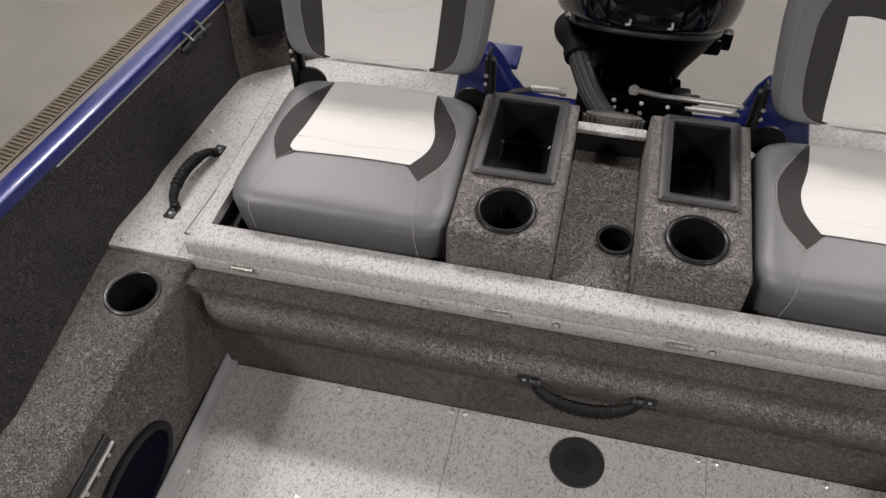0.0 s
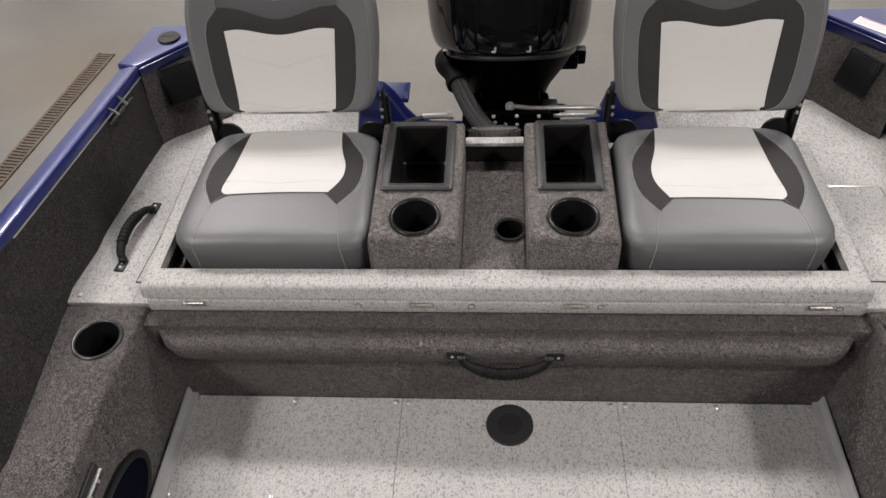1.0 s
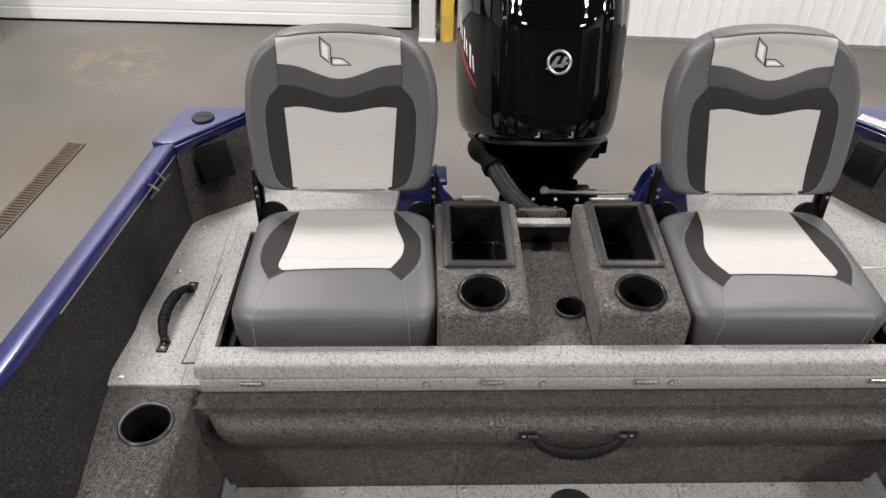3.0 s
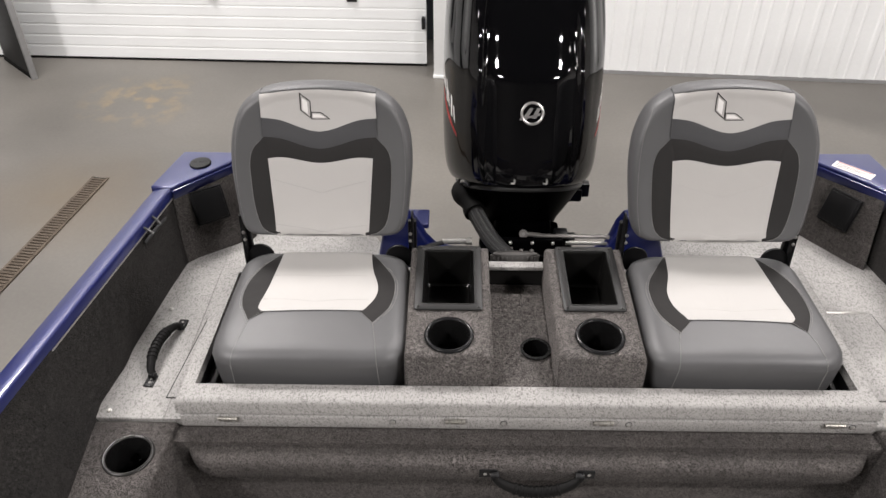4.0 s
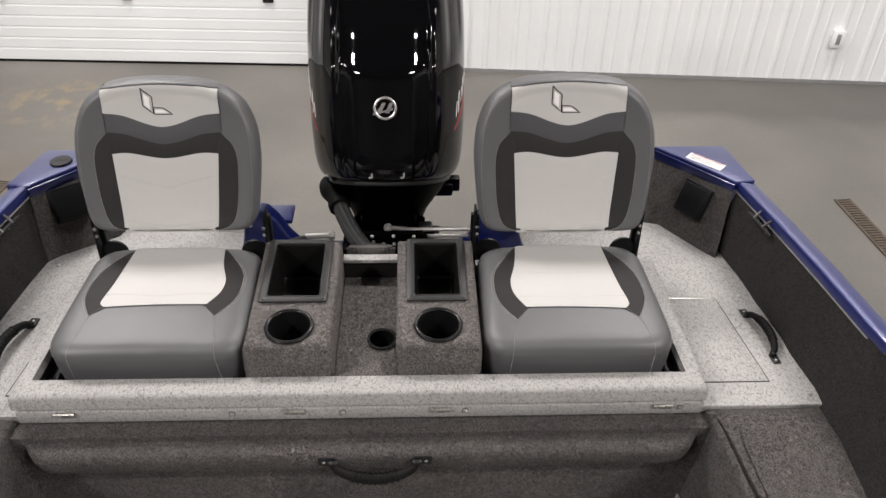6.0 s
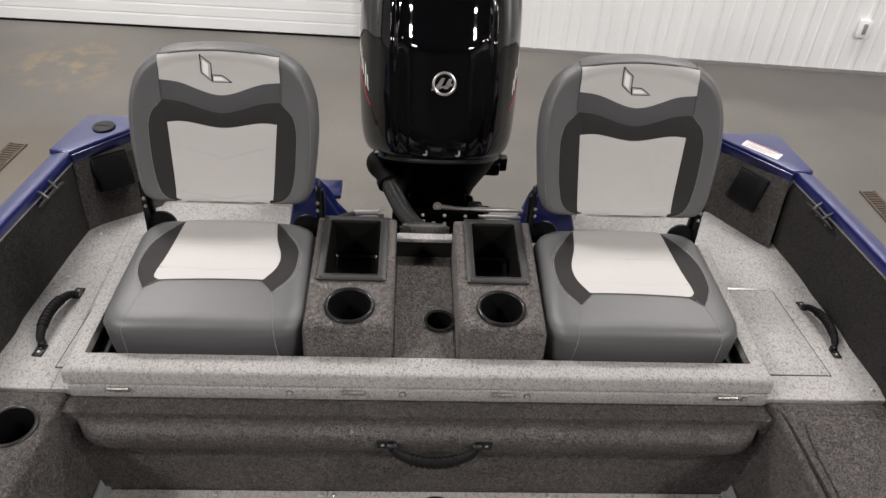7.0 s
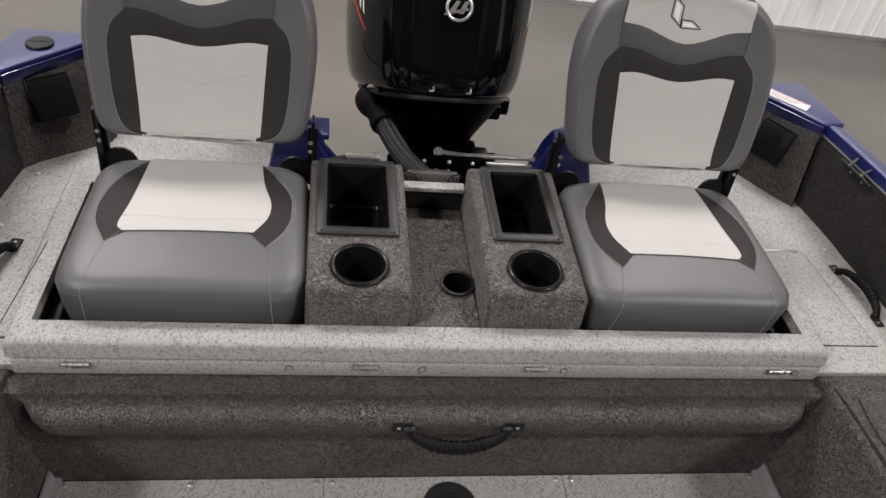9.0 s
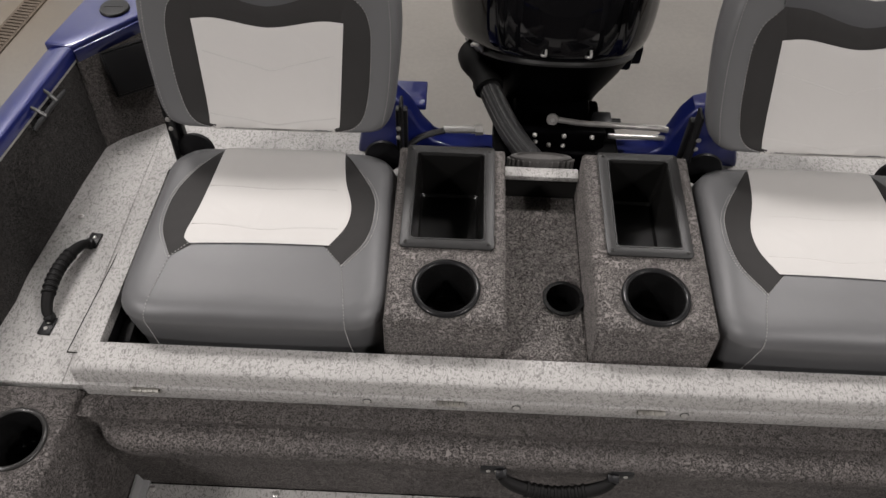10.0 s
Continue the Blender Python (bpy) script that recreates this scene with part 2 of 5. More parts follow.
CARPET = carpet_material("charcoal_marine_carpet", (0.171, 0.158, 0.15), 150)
# the consoles' carpet toned down, shade put into its colour, for lockers and bulkheads
CARPET_SHADED = carpet_material("shaded_marine_carpet", (0.117, 0.107, 0.102), 165)
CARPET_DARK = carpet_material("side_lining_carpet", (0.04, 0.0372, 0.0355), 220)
DECK = fleck_material("flecked_deck_vinyl", (0.345, 0.336, 0.323), (0.165, 0.16, 0.153), 140)
SEAT_GREY = material("grey_upholstery", (0.0945, 0.0945, 0.0965), 0.46, 0, 0.05, 5, 0.25, 700, 0.0006, shine=0.5, crumple=0.14)
SEAT_SLATE = material("slate_upholstery", (0.067, 0.0675, 0.071), 0.42, 0, 0.06, 6, 0.25, 700, 0.0006, shine=0.5, crumple=0.12)
SEAT_COAL = material("charcoal_upholstery", (0.025, 0.0238, 0.0232), 0.65, 0, 0.08, 6, 0.3, 600, 0.0006, shine=0.2, crumple=0.3)
SEAT_PALE = material("pale_upholstery", (0.48, 0.467, 0.45), 0.7, 0, 0.03, 5, 0.25, 600, 0.0006, shine=0.1, crumple=0.32)
HINGE = material("tarnished_hinge_steel", (0.4, 0.385, 0.35), 0.4, 0.8, 0.25, 60, 0.3, 250, 0.0008)
# the pale vinyl again, darkened for the shade in its pressed folds
CREASE_SHADE = material("shaded_vinyl_crease", (0.42, 0.408, 0.394), 0.7, 0, 0.03, 5)
THREAD = material("pale_thread", (0.3, 0.295, 0.285), 0.8)
BLACK = material("black_plastic", (0.006, 0.006, 0.0065), 0.42, 0, 0.1, 20, 0.3, 400, 0.0005)
RUBBER = material("black_rubber", (0.0055, 0.0054, 0.0053), 0.7, 0, 0.15, 30, 0.4, 300, 0.0008, shine=0.1)
GROMMET = material("dusty_grey_rubber", (0.075, 0.072, 0.069), 0.7, 0, 0.2, 25, 0.4, 300, 0.0008, shine=0.2)
GRIP = material("worn_rubber_grip", (0.0058, 0.0056, 0.0055), 0.6, 0, 0.2, 30, 0.4, 300, 0.0008, shine=0.14)
SATIN = material("satin_black_moulding", (0.018, 0.018, 0.0185), 0.5, 0, 0.1, 20, 0.4, 500, 0.0006)
GLOSS = material("black_gloss_paint", (0.0025, 0.0025, 0.003), 0.3, 0, 0.05, 3, 0, 200, 0.001, 0.8, shine=0.0)
BLUE = material("metallic_blue_paint", (0.0075, 0.0128, 0.094), 0.34, 0.15, 0.06, 6, 0.05, 900, 0.0003, 0.45)
CHROME = material("bright_steel", (0.55, 0.54, 0.52), 0.35, 0.75, 0.06, 30)
ALLOY = material("brushed_alloy", (0.4, 0.39, 0.37), 0.42, 0.7, 0.1, 25, 0.2, 300, 0.0004)
TRIM_GREY = material("grey_edge_trim", (0.3, 0.3, 0.3), 0.5, 0.3, 0.08, 15, 0.2, 300, 0.0004)
CONCRETE = concrete_material()
SIDE_WALL = material("pale_side_cladding", (0.62, 0.61, 0.59), 0.5, 0, 0.06, 1.5, 0.05, 60, 0.001)
WALL_WHITE = material("white_steel_sheet", (0.845, 0.855, 0.85), 0.45, 0, 0.03, 2, 0.05, 60, 0.001)
DOOR_WHITE = material("white_door_enamel", (0.85, 0.865, 0.86), 0.4, 0, 0.03, 2, 0.15, 350, 0.0005)
CEILING = material("dark_ceiling_liner", (0.05, 0.05, 0.05), 0.9, 0, 0.1, 2)
DARK_WALL = material("far_hall_cladding", (0.06, 0.057, 0.055), 0.85, 0, 0.1, 2)
YELLOW = material("yellow_post_paint", (0.62, 0.42, 0.06), 0.5, 0, 0.15, 9)
IRON = material("rusty_grate_iron", (0.1, 0.078, 0.058), 0.75, 0.3, 0.3, 20, 0.5, 200, 0.002)
DARK_GAP = material("unlit_pit", (0.008, 0.0075, 0.007), 0.9)
STICKER = material("white_label_paper", (0.8, 0.78, 0.76), 0.5, 0, 0.02, 20)
RED = material("red_ink", (0.36, 0.02, 0.018), 0.5, 0, 0.05, 20)
BEIGE = material("cream_plastic_plate", (0.58, 0.55, 0.49), 0.5, 0, 0.05, 12, 0.1, 300, 0.0004)
HOSE = material("braided_sleeve", (0.014, 0.014, 0.014), 0.6, 0.1, 0.4, 160, 0.8, 500, 0.002)
GREEN_FRAME = material("grey_green_frame_paint", (0.25, 0.27, 0.26), 0.5, 0, 0.1, 9)
RIM_BLACK = material("polished_black_rim", (0.012, 0.012, 0.0125), 0.25, 0, 0.1, 20)
BIN = material("moulded_bin_plastic", (0.0075, 0.0073, 0.007), 0.3, 0, 0.2, 14, 0.2, 300, 0.0006, shine=0.5)
RIM_STEEL = material("dull_steel_rim", (0.032, 0.031, 0.03), 0.32, 0.35, 0.1, 20)
BEZEL = material("grey_black_bezel_plastic", (0.017, 0.0168, 0.0165), 0.42, 0, 0.15, 20, 0.3, 500, 0.0006, shine=0.4)
MOTOR_BLACK = material("motor_casting_black", (0.001, 0.001, 0.0012), 0.4, 0, 0.15, 15, 0.1, 120, 0.001, shine=0.01)
CLEAT = material("grey_anodised_cleat", (0.1, 0.099, 0.097), 0.4, 0.6, 0.1, 30, 0.2, 400, 0.0004)
CUP = material("smooth_black_cup", (0.006, 0.006, 0.006), 0.2, 0, 0.02, 20, shine=0.55)
LINK_STEEL = material("dull_link_steel", (0.36, 0.345, 0.33), 0.38, 0.6, 0.15, 40, 0.2, 300, 0.0004)
OPENING_SHADE = material("navy_opening_shade", (0.001, 0.0012, 0.005), 0.55, 0, 0.05, 10, shine=0.03)


# ------------------------------------------------------------------ shape helpers
def finish(name, bm, mat, angle=35):
    bmesh.ops.recalc_face_normals(bm, faces=bm.faces)
    me = bpy.data.meshes.new(name)
    bm.to_mesh(me)
    bm.free()
    for p in me.polygons:
        p.use_smooth = True
    me.set_sharp_from_angle(angle=radians(angle))
    me.materials.append(mat)
    return me


def part(name, bm, mat, parent, label="", angle=35):
    ob = new(name, finish(name, bm, mat, angle))
    ob.parent = parent
    return tagged(ob, label)


def structure(name, bm, mat, label, category, angle=35):
    return tagged(new(name, finish(name, bm, mat, angle)), label, category, kind="structure")


def thing(name, label, category, m=None, group=""):
    ob = tagged(new(name), label, category, group)
    ob.empty_display_size = 0.05
    if m is not None:
        ob.matrix_basis = m
    return ob


def join(bm, other, m=None):
    """Adds the faces of another bmesh, placed by m."""
    if m is not None:
        other.transform(m)
    me = bpy.data.meshes.new("tmp")
    other.to_mesh(me)
    other.free()
    bm.from_mesh(me)
    bpy.data.meshes.remove(me)
    return bm


def soften(bm, width, segments=2, angle=40):
    edges = [e for e in bm.edges if len(e.link_faces) == 2 and e.calc_face_angle(0) > radians(angle)]
    bmesh.ops.bevel(bm, geom=edges, offset=width, segments=segments, profile=0.5, affect="EDGES", clamp_overlap=True)
    return bm


def box(x0, x1, y0, y1, z0, z1, r=0.0, seg=2):
    bm = bmesh.new()
    v = [bm.verts.new((x, y, z)) for x in (x0, x1) for y in (y0, y1) for z in (z0, z1)]
    for f in ((0, 1, 3, 2), (4, 6, 7, 5), (0, 4, 5, 1), (2, 3, 7, 6), (0, 2, 6, 4), (1, 5, 7, 3)):
        bm.faces.new([v[i] for i in f])
    bmesh.ops.recalc_face_normals(bm, faces=bm.faces)
    if r:
        soften(bm, r, seg)
    return bm


def hexa(low, high, r=0.0, seg=2):
    """A solid between two rings of equally many corners."""
    bm = bmesh.new()
    a, b = [bm.verts.new(p) for p in low], [bm.verts.new(p) for p in high]
    bm.faces.new(a)
    bm.faces.new(b)
    for i in range(len(a)):
        j = (i + 1) % len(a)
        bm.faces.new((a[i], a[j], b[j], b[i]))
    bmesh.ops.recalc_face_normals(bm, faces=bm.faces)
    if r:
        soften(bm, r, seg)
    return bm


def prism(points, axis, a, b, r=0.0, seg=2):
    """An outline in the plane across the axis, drawn out from a to b."""
    put = {"x": lambda p, s: (s, *p), "y": lambda p, s: (p[0], s, p[1]), "z": lambda p, s: (*p, s)}[axis]
    return hexa([put(p, a) for p in points], [put(p, b) for p in points], r, seg)


def rings(loops, cap=True):
    """A skin over closed loops of equally many points."""
    bm = bmesh.new()
    rows = [[bm.verts.new(p) for p in loop] for loop in loops]
    k = len(rows[0])
    for a, b in zip(rows, rows[1:]):
        for i in range(k):
            j = (i + 1) % k
            bm.faces.new((a[i], a[j], b[j], b[i]))
    if cap:
        bm.faces.new(rows[0])
        bm.faces.new(rows[-1])
    return bm


def lathe(profile, n=40, cap=False):
    """A turned shape round z from (radius, height) pairs."""
    return rings([[(r * math.cos(2 * math.pi * i / n), r * math.sin(2 * math.pi * i / n), z) for i in range(n)] for r, z in profile], cap)


def smooth_line(points, steps=8):
    """Points on a soft curve through the given ones."""
    p = [Vector(q) for q in points]
    p = [2 * p[0] - p[1], *p, 2 * p[-1] - p[-2]]
    out = []
    for i in range(1, len(p) - 2):
        for k in range(steps):
            t = k / steps
            out.append(0.5 * (2 * p[i] + (p[i + 1] - p[i - 1]) * t + (2 * p[i - 1] - 5 * p[i] + 4 * p[i + 1] - p[i + 2]) * t * t + (3 * p[i] - p[i - 1] - 3 * p[i + 1] + p[i + 2]) * t**3))
    out.append(p[-2])
    return out


def tube(points, radius, n=10, squash=1.0):
    """A round bar along points; radius is a number or a function of 0..1."""
    pts = [Vector(p) for p in points]
    side, loops = None, []
    for i, p in enumerate(pts):
        along = (pts[min(i + 1, len(pts) - 1)] - pts[max(i - 1, 0)]).normalized()
        if side is None:
            side = along.orthogonal().normalized()
        side = (side - along * side.dot(along)).normalized()
        up = along.cross(side)
        r = radius(i / (len(pts) - 1)) if callable(radius) else radius
        loops.append([p + side * (r * math.cos(2 * math.pi * k / n)) + up * (r * squash * math.sin(2 * math.pi * k / n)) for k in range(n)])
    return rings(loops)


def circle(x, y, r, n=32):
    return [(x + r * math.cos(2 * math.pi * i / n), y + r * math.sin(2 * math.pi * i / n)) for i in range(n)]


def rect(x0, x1, y0, y1, r=0.004, k=4):
    out = []
    for cx, cy, a in ((x1 - r, y1 - r, 0), (x0 + r, y1 - r, 90), (x0 + r, y0 + r, 180), (x1 - r, y0 + r, 270)):
        out += [(cx + r * math.cos(radians(a + 90 * i / k)), cy + r * math.sin(radians(a + 90 * i / k))) for i in range(k + 1)]
    return out


def holed_plate(outline, holes, z_top, z_low, hole_low, r=0.006, lift=None):
    """A slab with a rounded upper rim and openings through its top; lift(x, y) raises the top."""
    bm = bmesh.new()
    mid = Vector((sum(p[0] for p in outline) / len(outline), sum(p[1] for p in outline) / len(outline)))

    def loop(points, z, raised=True):
        return [bm.verts.new((x, y, z + (lift(x, y) if lift and raised else 0))) for x, y in points]

    def inset(d):
        return [tuple(Vector(p) - Vector((math.copysign(min(d, abs(p[0] - mid.x)), p[0] - mid.x), math.copysign(min(d, abs(p[1] - mid.y)), p[1] - mid.y)))) for p in outline]

    def wall(a, b):
        for i in range(len(a)):
            j = (i + 1) % len(a)
            bm.faces.new((a[i], a[j], b[j], b[i]))

    loops = [loop(outline, z_low, False), loop(outline, z_top - r), loop(inset(r * 0.3), z_top - r * 0.3), loop(inset(r), z_top)]
    for a, b in zip(loops, loops[1:]):
        wall(a, b)
    edges = []
    for ring in [loops[-1]] + [loop(h, z_top) for h in holes]:
        edges += [bm.edges.get((ring[i], ring[(i + 1) % len(ring)])) or bm.edges.new((ring[i], ring[(i + 1) % len(ring)])) for i in range(len(ring))]
        if ring is not loops[-1]:
            low = [bm.verts.new((v.co.x, v.co.y, hole_low)) for v in ring]
            wall(ring, low)
    bmesh.ops.triangle_fill(bm, use_beauty=True, use_dissolve=False, edges=edges)
    return bm


def sheet(bottom, top, n, m):
    """A grid between two lines of points, n across and m up, as rows of places."""
    def on(line, t):
        line = [Vector(p) for p in line]
        length = [0.0]
        for a, b in zip(line, line[1:]):
            length.append(length[-1] + (b - a).length)
        s = t * length[-1]
        for i in range(len(line) - 1):
            if s <= length[i + 1] + 1e-9:
                return line[i].lerp(line[i + 1], (s - length[i]) / max(1e-9, length[i + 1] - length[i]))
        return line[-1]
    return [[on(bottom, i / n).lerp(on(top, i / n), j / m) for i in range(n + 1)] for j in range(m + 1)]


def draped(rows, body, way, lift=0.002, sink=0.003, back=0.5):
    """A sewn panel: a grid of places laid on a body along a direction, its rim tucked in."""
    bm, way = bmesh.new(), Vector(way).normalized()
    grid = []
    for j, row in enumerate(rows):
        line = []
        for i, p in enumerate(row):
            hit, normal, _, _ = body.ray_cast(Vector(p) - way * back, way)
            if hit is None:
                hit, normal, _, _ = body.find_nearest(Vector(p))
            rim = i in (0, len(row) - 1) or j in (0, len(rows) - 1)
            line.append(bm.verts.new(hit + normal * (-sink if rim else lift)))
        grid.append(line)
    for a, b in zip(grid, grid[1:]):
        for i in range(len(a) - 1):
            bm.faces.new((a[i], a[i + 1], b[i + 1], b[i]))
    return bm


def stitched(points, body, way, radius=0.0008, lift=0.0012, dash=0.0, back=0.5):
    """A line of thread laid on a body: whole, or in stitches of a length."""
    way = Vector(way).normalized() if way else None
    out = []
    for p in smooth_line(points, 8):
        hit = None
        if way:
            hit, normal, _, _ = body.ray_cast(Vector(p) - way * back, way)
        if hit is None:
            hit, normal, _, _ = body.find_nearest(Vector(p))
        out.append(hit + normal * lift)
    if not dash:
        return tube(out, radius, 5)
    bm, gone, held = bmesh.new(), 0.0, [out[0]]
    for a, b in zip(out, out[1:]):
        length = (b - a).length
        steps = max(1, int(length / (dash * 0.5)))
        for k in range(steps):
            p = a.lerp(b, (k + 1) / steps)
            gone += length / steps
            if gone < dash:
                held.append(p)
            elif gone > dash * 1.3:
                if len(held) > 1:
                    join(bm, tube([held[0], held[-1]], radius, 4))
                gone, held = 0.0, [p]
    return bm


def screw_head(r=0.006, h=0.003):
    bm = lathe([(r, 0), (r * 0.95, h * 0.5), (r * 0.6, h * 0.9), (r * 0.3, h), (0.0005, h)], 12)
    join(bm, box(-r * 0.7, r * 0.7, -r * 0.1, r * 0.1, h * 0.8, h * 1.1))
    return bm


# ------------------------------------------------------------------ hall
GROUND, TURNED = -0.62, radians(-4.4)
HALL = Matrix.Translation((0, 3.955, GROUND)) @ Matrix.Rotation(TURNED, 4, "Z")


def in_hall(bm):
    bm.transform(HALL)
    return bm


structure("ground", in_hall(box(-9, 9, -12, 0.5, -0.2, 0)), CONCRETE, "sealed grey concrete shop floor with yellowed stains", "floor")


def ribbed_wall():
    """White steel sheeting with upright ribs."""
    pts, u = [(0.18, 0.0)], 0.2
    while u < 9:
        pts += [(u, 0.0), (u + 0.014, -0.008), (u + 0.034, -0.008), (u + 0.048, 0.0), (u + 0.1, 0.0), (u + 0.106, -0.004), (u + 0.116, -0.004), (u + 0.122, 0.0)]
        u += 0.2
    pts += [(9, 0), (9, 0.2), (0.18, 0.2)]
    return prism(pts, "z", 0.025, 5.6)


structure("wall_north", in_hall(ribbed_wall()), WALL_WHITE, "white ribbed steel wall sheeting", "wall", 20)
structure("wall_base_trim", in_hall(box(0.18, 9, -0.006, 0.2, 0, 0.025)), TRIM_GREY, "grey base flashing along the white wall", "trim")
structure("wall_over_door", in_hall(box(-9, 0.18, 0.0, 0.2, 3.8, 5.6)), WALL_WHITE, "plain white wall above the shop door", "wall")
structure("wall_west", in_hall(box(-9.2, -9, -12, 0.2, 0, 5.6)), SIDE_WALL, "plain hall wall", "wall")
structure("wall_east", in_hall(box(9, 9.2, -12, 0.2, 0, 5.6)), SIDE_WALL, "plain hall wall", "wall")
structure("wall_south", in_hall(box(-9.2, 9.2, -12.2, -12, 0, 5.6)), DARK_WALL, "plain hall wall", "wall")
structure("ceiling", in_hall(box(-9.2, 9.2, -12.2, 0.2, 5.6, 5.8)), CEILING, "dark hall ceiling", "ceiling")


def garage_door():
    door = thing("garage_door", "closed white sectional garage door with ribbed panels", "garage door", HALL @ Matrix.Translation((-0.36, 0.06, 0)) @ Matrix.Rotation(radians(2.2), 4, "Z"))
    z = 0.014
    while z < 3.9:
        pts = [(0.0, z), (0.0, z + 0.464)]
        v = z + 0.464
        front = []
        for _ in range(6):
            front += [(-0.05, v - 0.003), (-0.05, v - 0.062), (-0.0485, v - 0.068), (-0.0485, v - 0.073)]
            v -= 0.0773
        panel = prism([(p[0], p[1]) for p in pts + front[:-2] + [(-0.05, z + 0.002)]], "x", -5.6, 0.0)
        part("door_panel", panel, DOOR_WHITE, door, angle=5)
        z += 0.467
    part("bottom_seal", box(-5.6, 0, -0.055, 0.0, 0.0, 0.014), RUBBER, door, "black rubber bottom seal")
    for x in (-2.315, -1.465, -0.505, -3.2):
        m = Matrix.Translation((x, -0.055, 0.475))
        hinge = join(box(-0.035, 0.035, -0.006, 0.006, -0.022, 0.022, 0.003), box(-0.012, 0.012, -0.022, 0.0, -0.014, 0.014, 0.003))
        hinge.transform(m)
        part("hinge", hinge, SATIN, door, "dark steel panel hinge")
    part("edge_latch", box(-0.03, -0.005, -0.09, -0.05, 0.28, 0.36, 0.004), SATIN, door)


garage_door()

post = thing("door_post", "white square door jamb post", "post", HALL @ Matrix.Translation((-0.235, -0.15, 0)))
part("shaft", box(-0.052, 0.052, -0.04, 0.145, 0.02, 3.8, 0.006), WALL_WHITE, post)
part("foot", box(-0.057, 0.057, -0.046, 0.148, 0, 0.022, 0.003), WALL_WHITE, post)
guard = thing("bollard", "chipped yellow painted steel bollard", "bollard", HALL @ Matrix.Translation((-0.105, -0.13, 0)))
part("pipe", lathe([(0.001, 0), (0.045, 0), (0.045, 1.1), (0.035, 1.13), (0.001, 1.14)], 24), YELLOW, guard)
chain = thing("hoist_chain", "dark hanging door hoist chain", "chain", HALL @ Matrix.Translation((0.437, -0.14, 0)))
links = bmesh.new()
for i in range(60):
    link = tube([(0.01 * math.cos(a), 0, 0.015 * math.sin(a)) for a in [2 * math.pi * q / 8 for q in range(9)]], 0.004, 5)
    join(links, link, Matrix.Translation((0, 0, 0.35 + i * 0.024)) @ Matrix.Rotation(radians(90 * (i % 2)), 4, "Z"))
part("links", links, SATIN, chain)
part("weight", lathe([(0.001, 0), (0.014, 0.0), (0.014, 0.35), (0.001, 0.352)], 12), TRIM_GREY, chain, "grey chain guide pipe")


def wall_outlet(m):
    ob = thing("wall_outlet", "white electrical outlet box on the white wall", "outlet", m)
    part("back_box", box(-0.035, 0.035, -0.032, 0.0, -0.055, 0.055, 0.005), WALL_WHITE, ob)
    part("cover", box(-0.04, 0.04, -0.038, -0.032, -0.06, 0.06, 0.002), WALL_WHITE, ob, "white cover plate")
    part("socket", box(-0.014, 0.014, -0.041, -0.036, -0.036, 0.036, 0.003), TRIM_GREY, ob, "grey socket face")


wall_outlet(HALL @ Matrix.Translation((3.0, 0.0, 0.33)))


def drain_channel(p, q, width=0.1):
    """A grate in the ground from p to q."""
    a, d = Vector((*p, GROUND)), Vector((q[0] - p[0], q[1] - p[1], 0))
    m = Matrix.Translation(a) @ Matrix.Rotation(math.atan2(-d.x, d.y), 4, "Z")
    w, long = width / 2, d.length
    pit = box(-w, w, 0, long, -0.02, 0.003)
    pit.transform(m)
    ob = structure("floor_drain_grate", pit, DARK_GAP, "long rusty iron drain grate set in concrete", "drain")
    for s in (-1, 1):
        rail = box(s * w - 0.006, s * w + 0.006, 0, long, 0.0, 0.008)
        rail.transform(m)
        part("rail", rail, IRON, ob)
    bar = finish("bar", box(-w + 0.006, w - 0.006, -0.0068, 0.0068, 0.0, 0.008), IRON)
    k = 0
    while 0.022 * (k + 1) < long:
        b = new("bar", bar)
        b.parent = ob
        b.matrix_basis = m @ Matrix.Translation((0, 0.014 + 0.022 * k, 0.001))
        k += 1
    return ob


drain_channel((-2.41, 0.2), (-2.115, 2.44), 0.085)
drain_channel((2.5, 1.1), (2.44, 2.215), 0.08)

# a dark upright panel by the door, and a rack frame by the wall
panel = thing("standing_panel", "dark grey upright panel standing by the garage door", "panel", Matrix.Translation((-3.045, 3.72, GROUND)) @ Matrix.Rotation(radians(136.5), 4, "Z"))
part("board", box(0.03, 0.5, -0.012, 0.012, 0.03, 1.5, 0.004), SATIN, panel)
part("edge", box(0.0, 0.03, -0.02, 0.02, 0.0, 1.52, 0.005), TRIM_GREY, panel, "grey edge rail")
part("foot", box(0.03, 0.5, -0.018, 0.018, 0.0, 0.03, 0.003), RUBBER, panel, "black foot strip")
rack = thing("frame_rack", "grey tubular steel rack frame on castors", "rack", HALL @ Matrix.Translation((3.75, -0.16, 0)))
for x in (-0.1, 0.6):
    part("leg", tube([(x, 0, 0.08), (x + 0.12, 0, 1.6)], 0.02, 10), GREEN_FRAME, rack)
    wheel = lathe([(0.001, 0), (0.035, 0.0), (0.04, 0.035), (0.03, 0.08), (0.001, 0.08)], 16)
    wheel.transform(Matrix.Translation((x, 0, 0)))
    part("castor", wheel, RUBBER, rack, "black rubber castor")
for z in (0.12, 0.75):
    part("rail", tube([(-0.1 + z * 0.08, 0, z), (0.62 + z * 0.08, 0, z)], 0.018, 10), GREEN_FRAME, rack)


# ------------------------------------------------------------------ boat shell
def port_low(y):
    return -0.951 + 0.03 * y + (0.14 * y * y if y > 0 else 0)


def port_high(y):
    return -1.0165 + 0.1345 * y


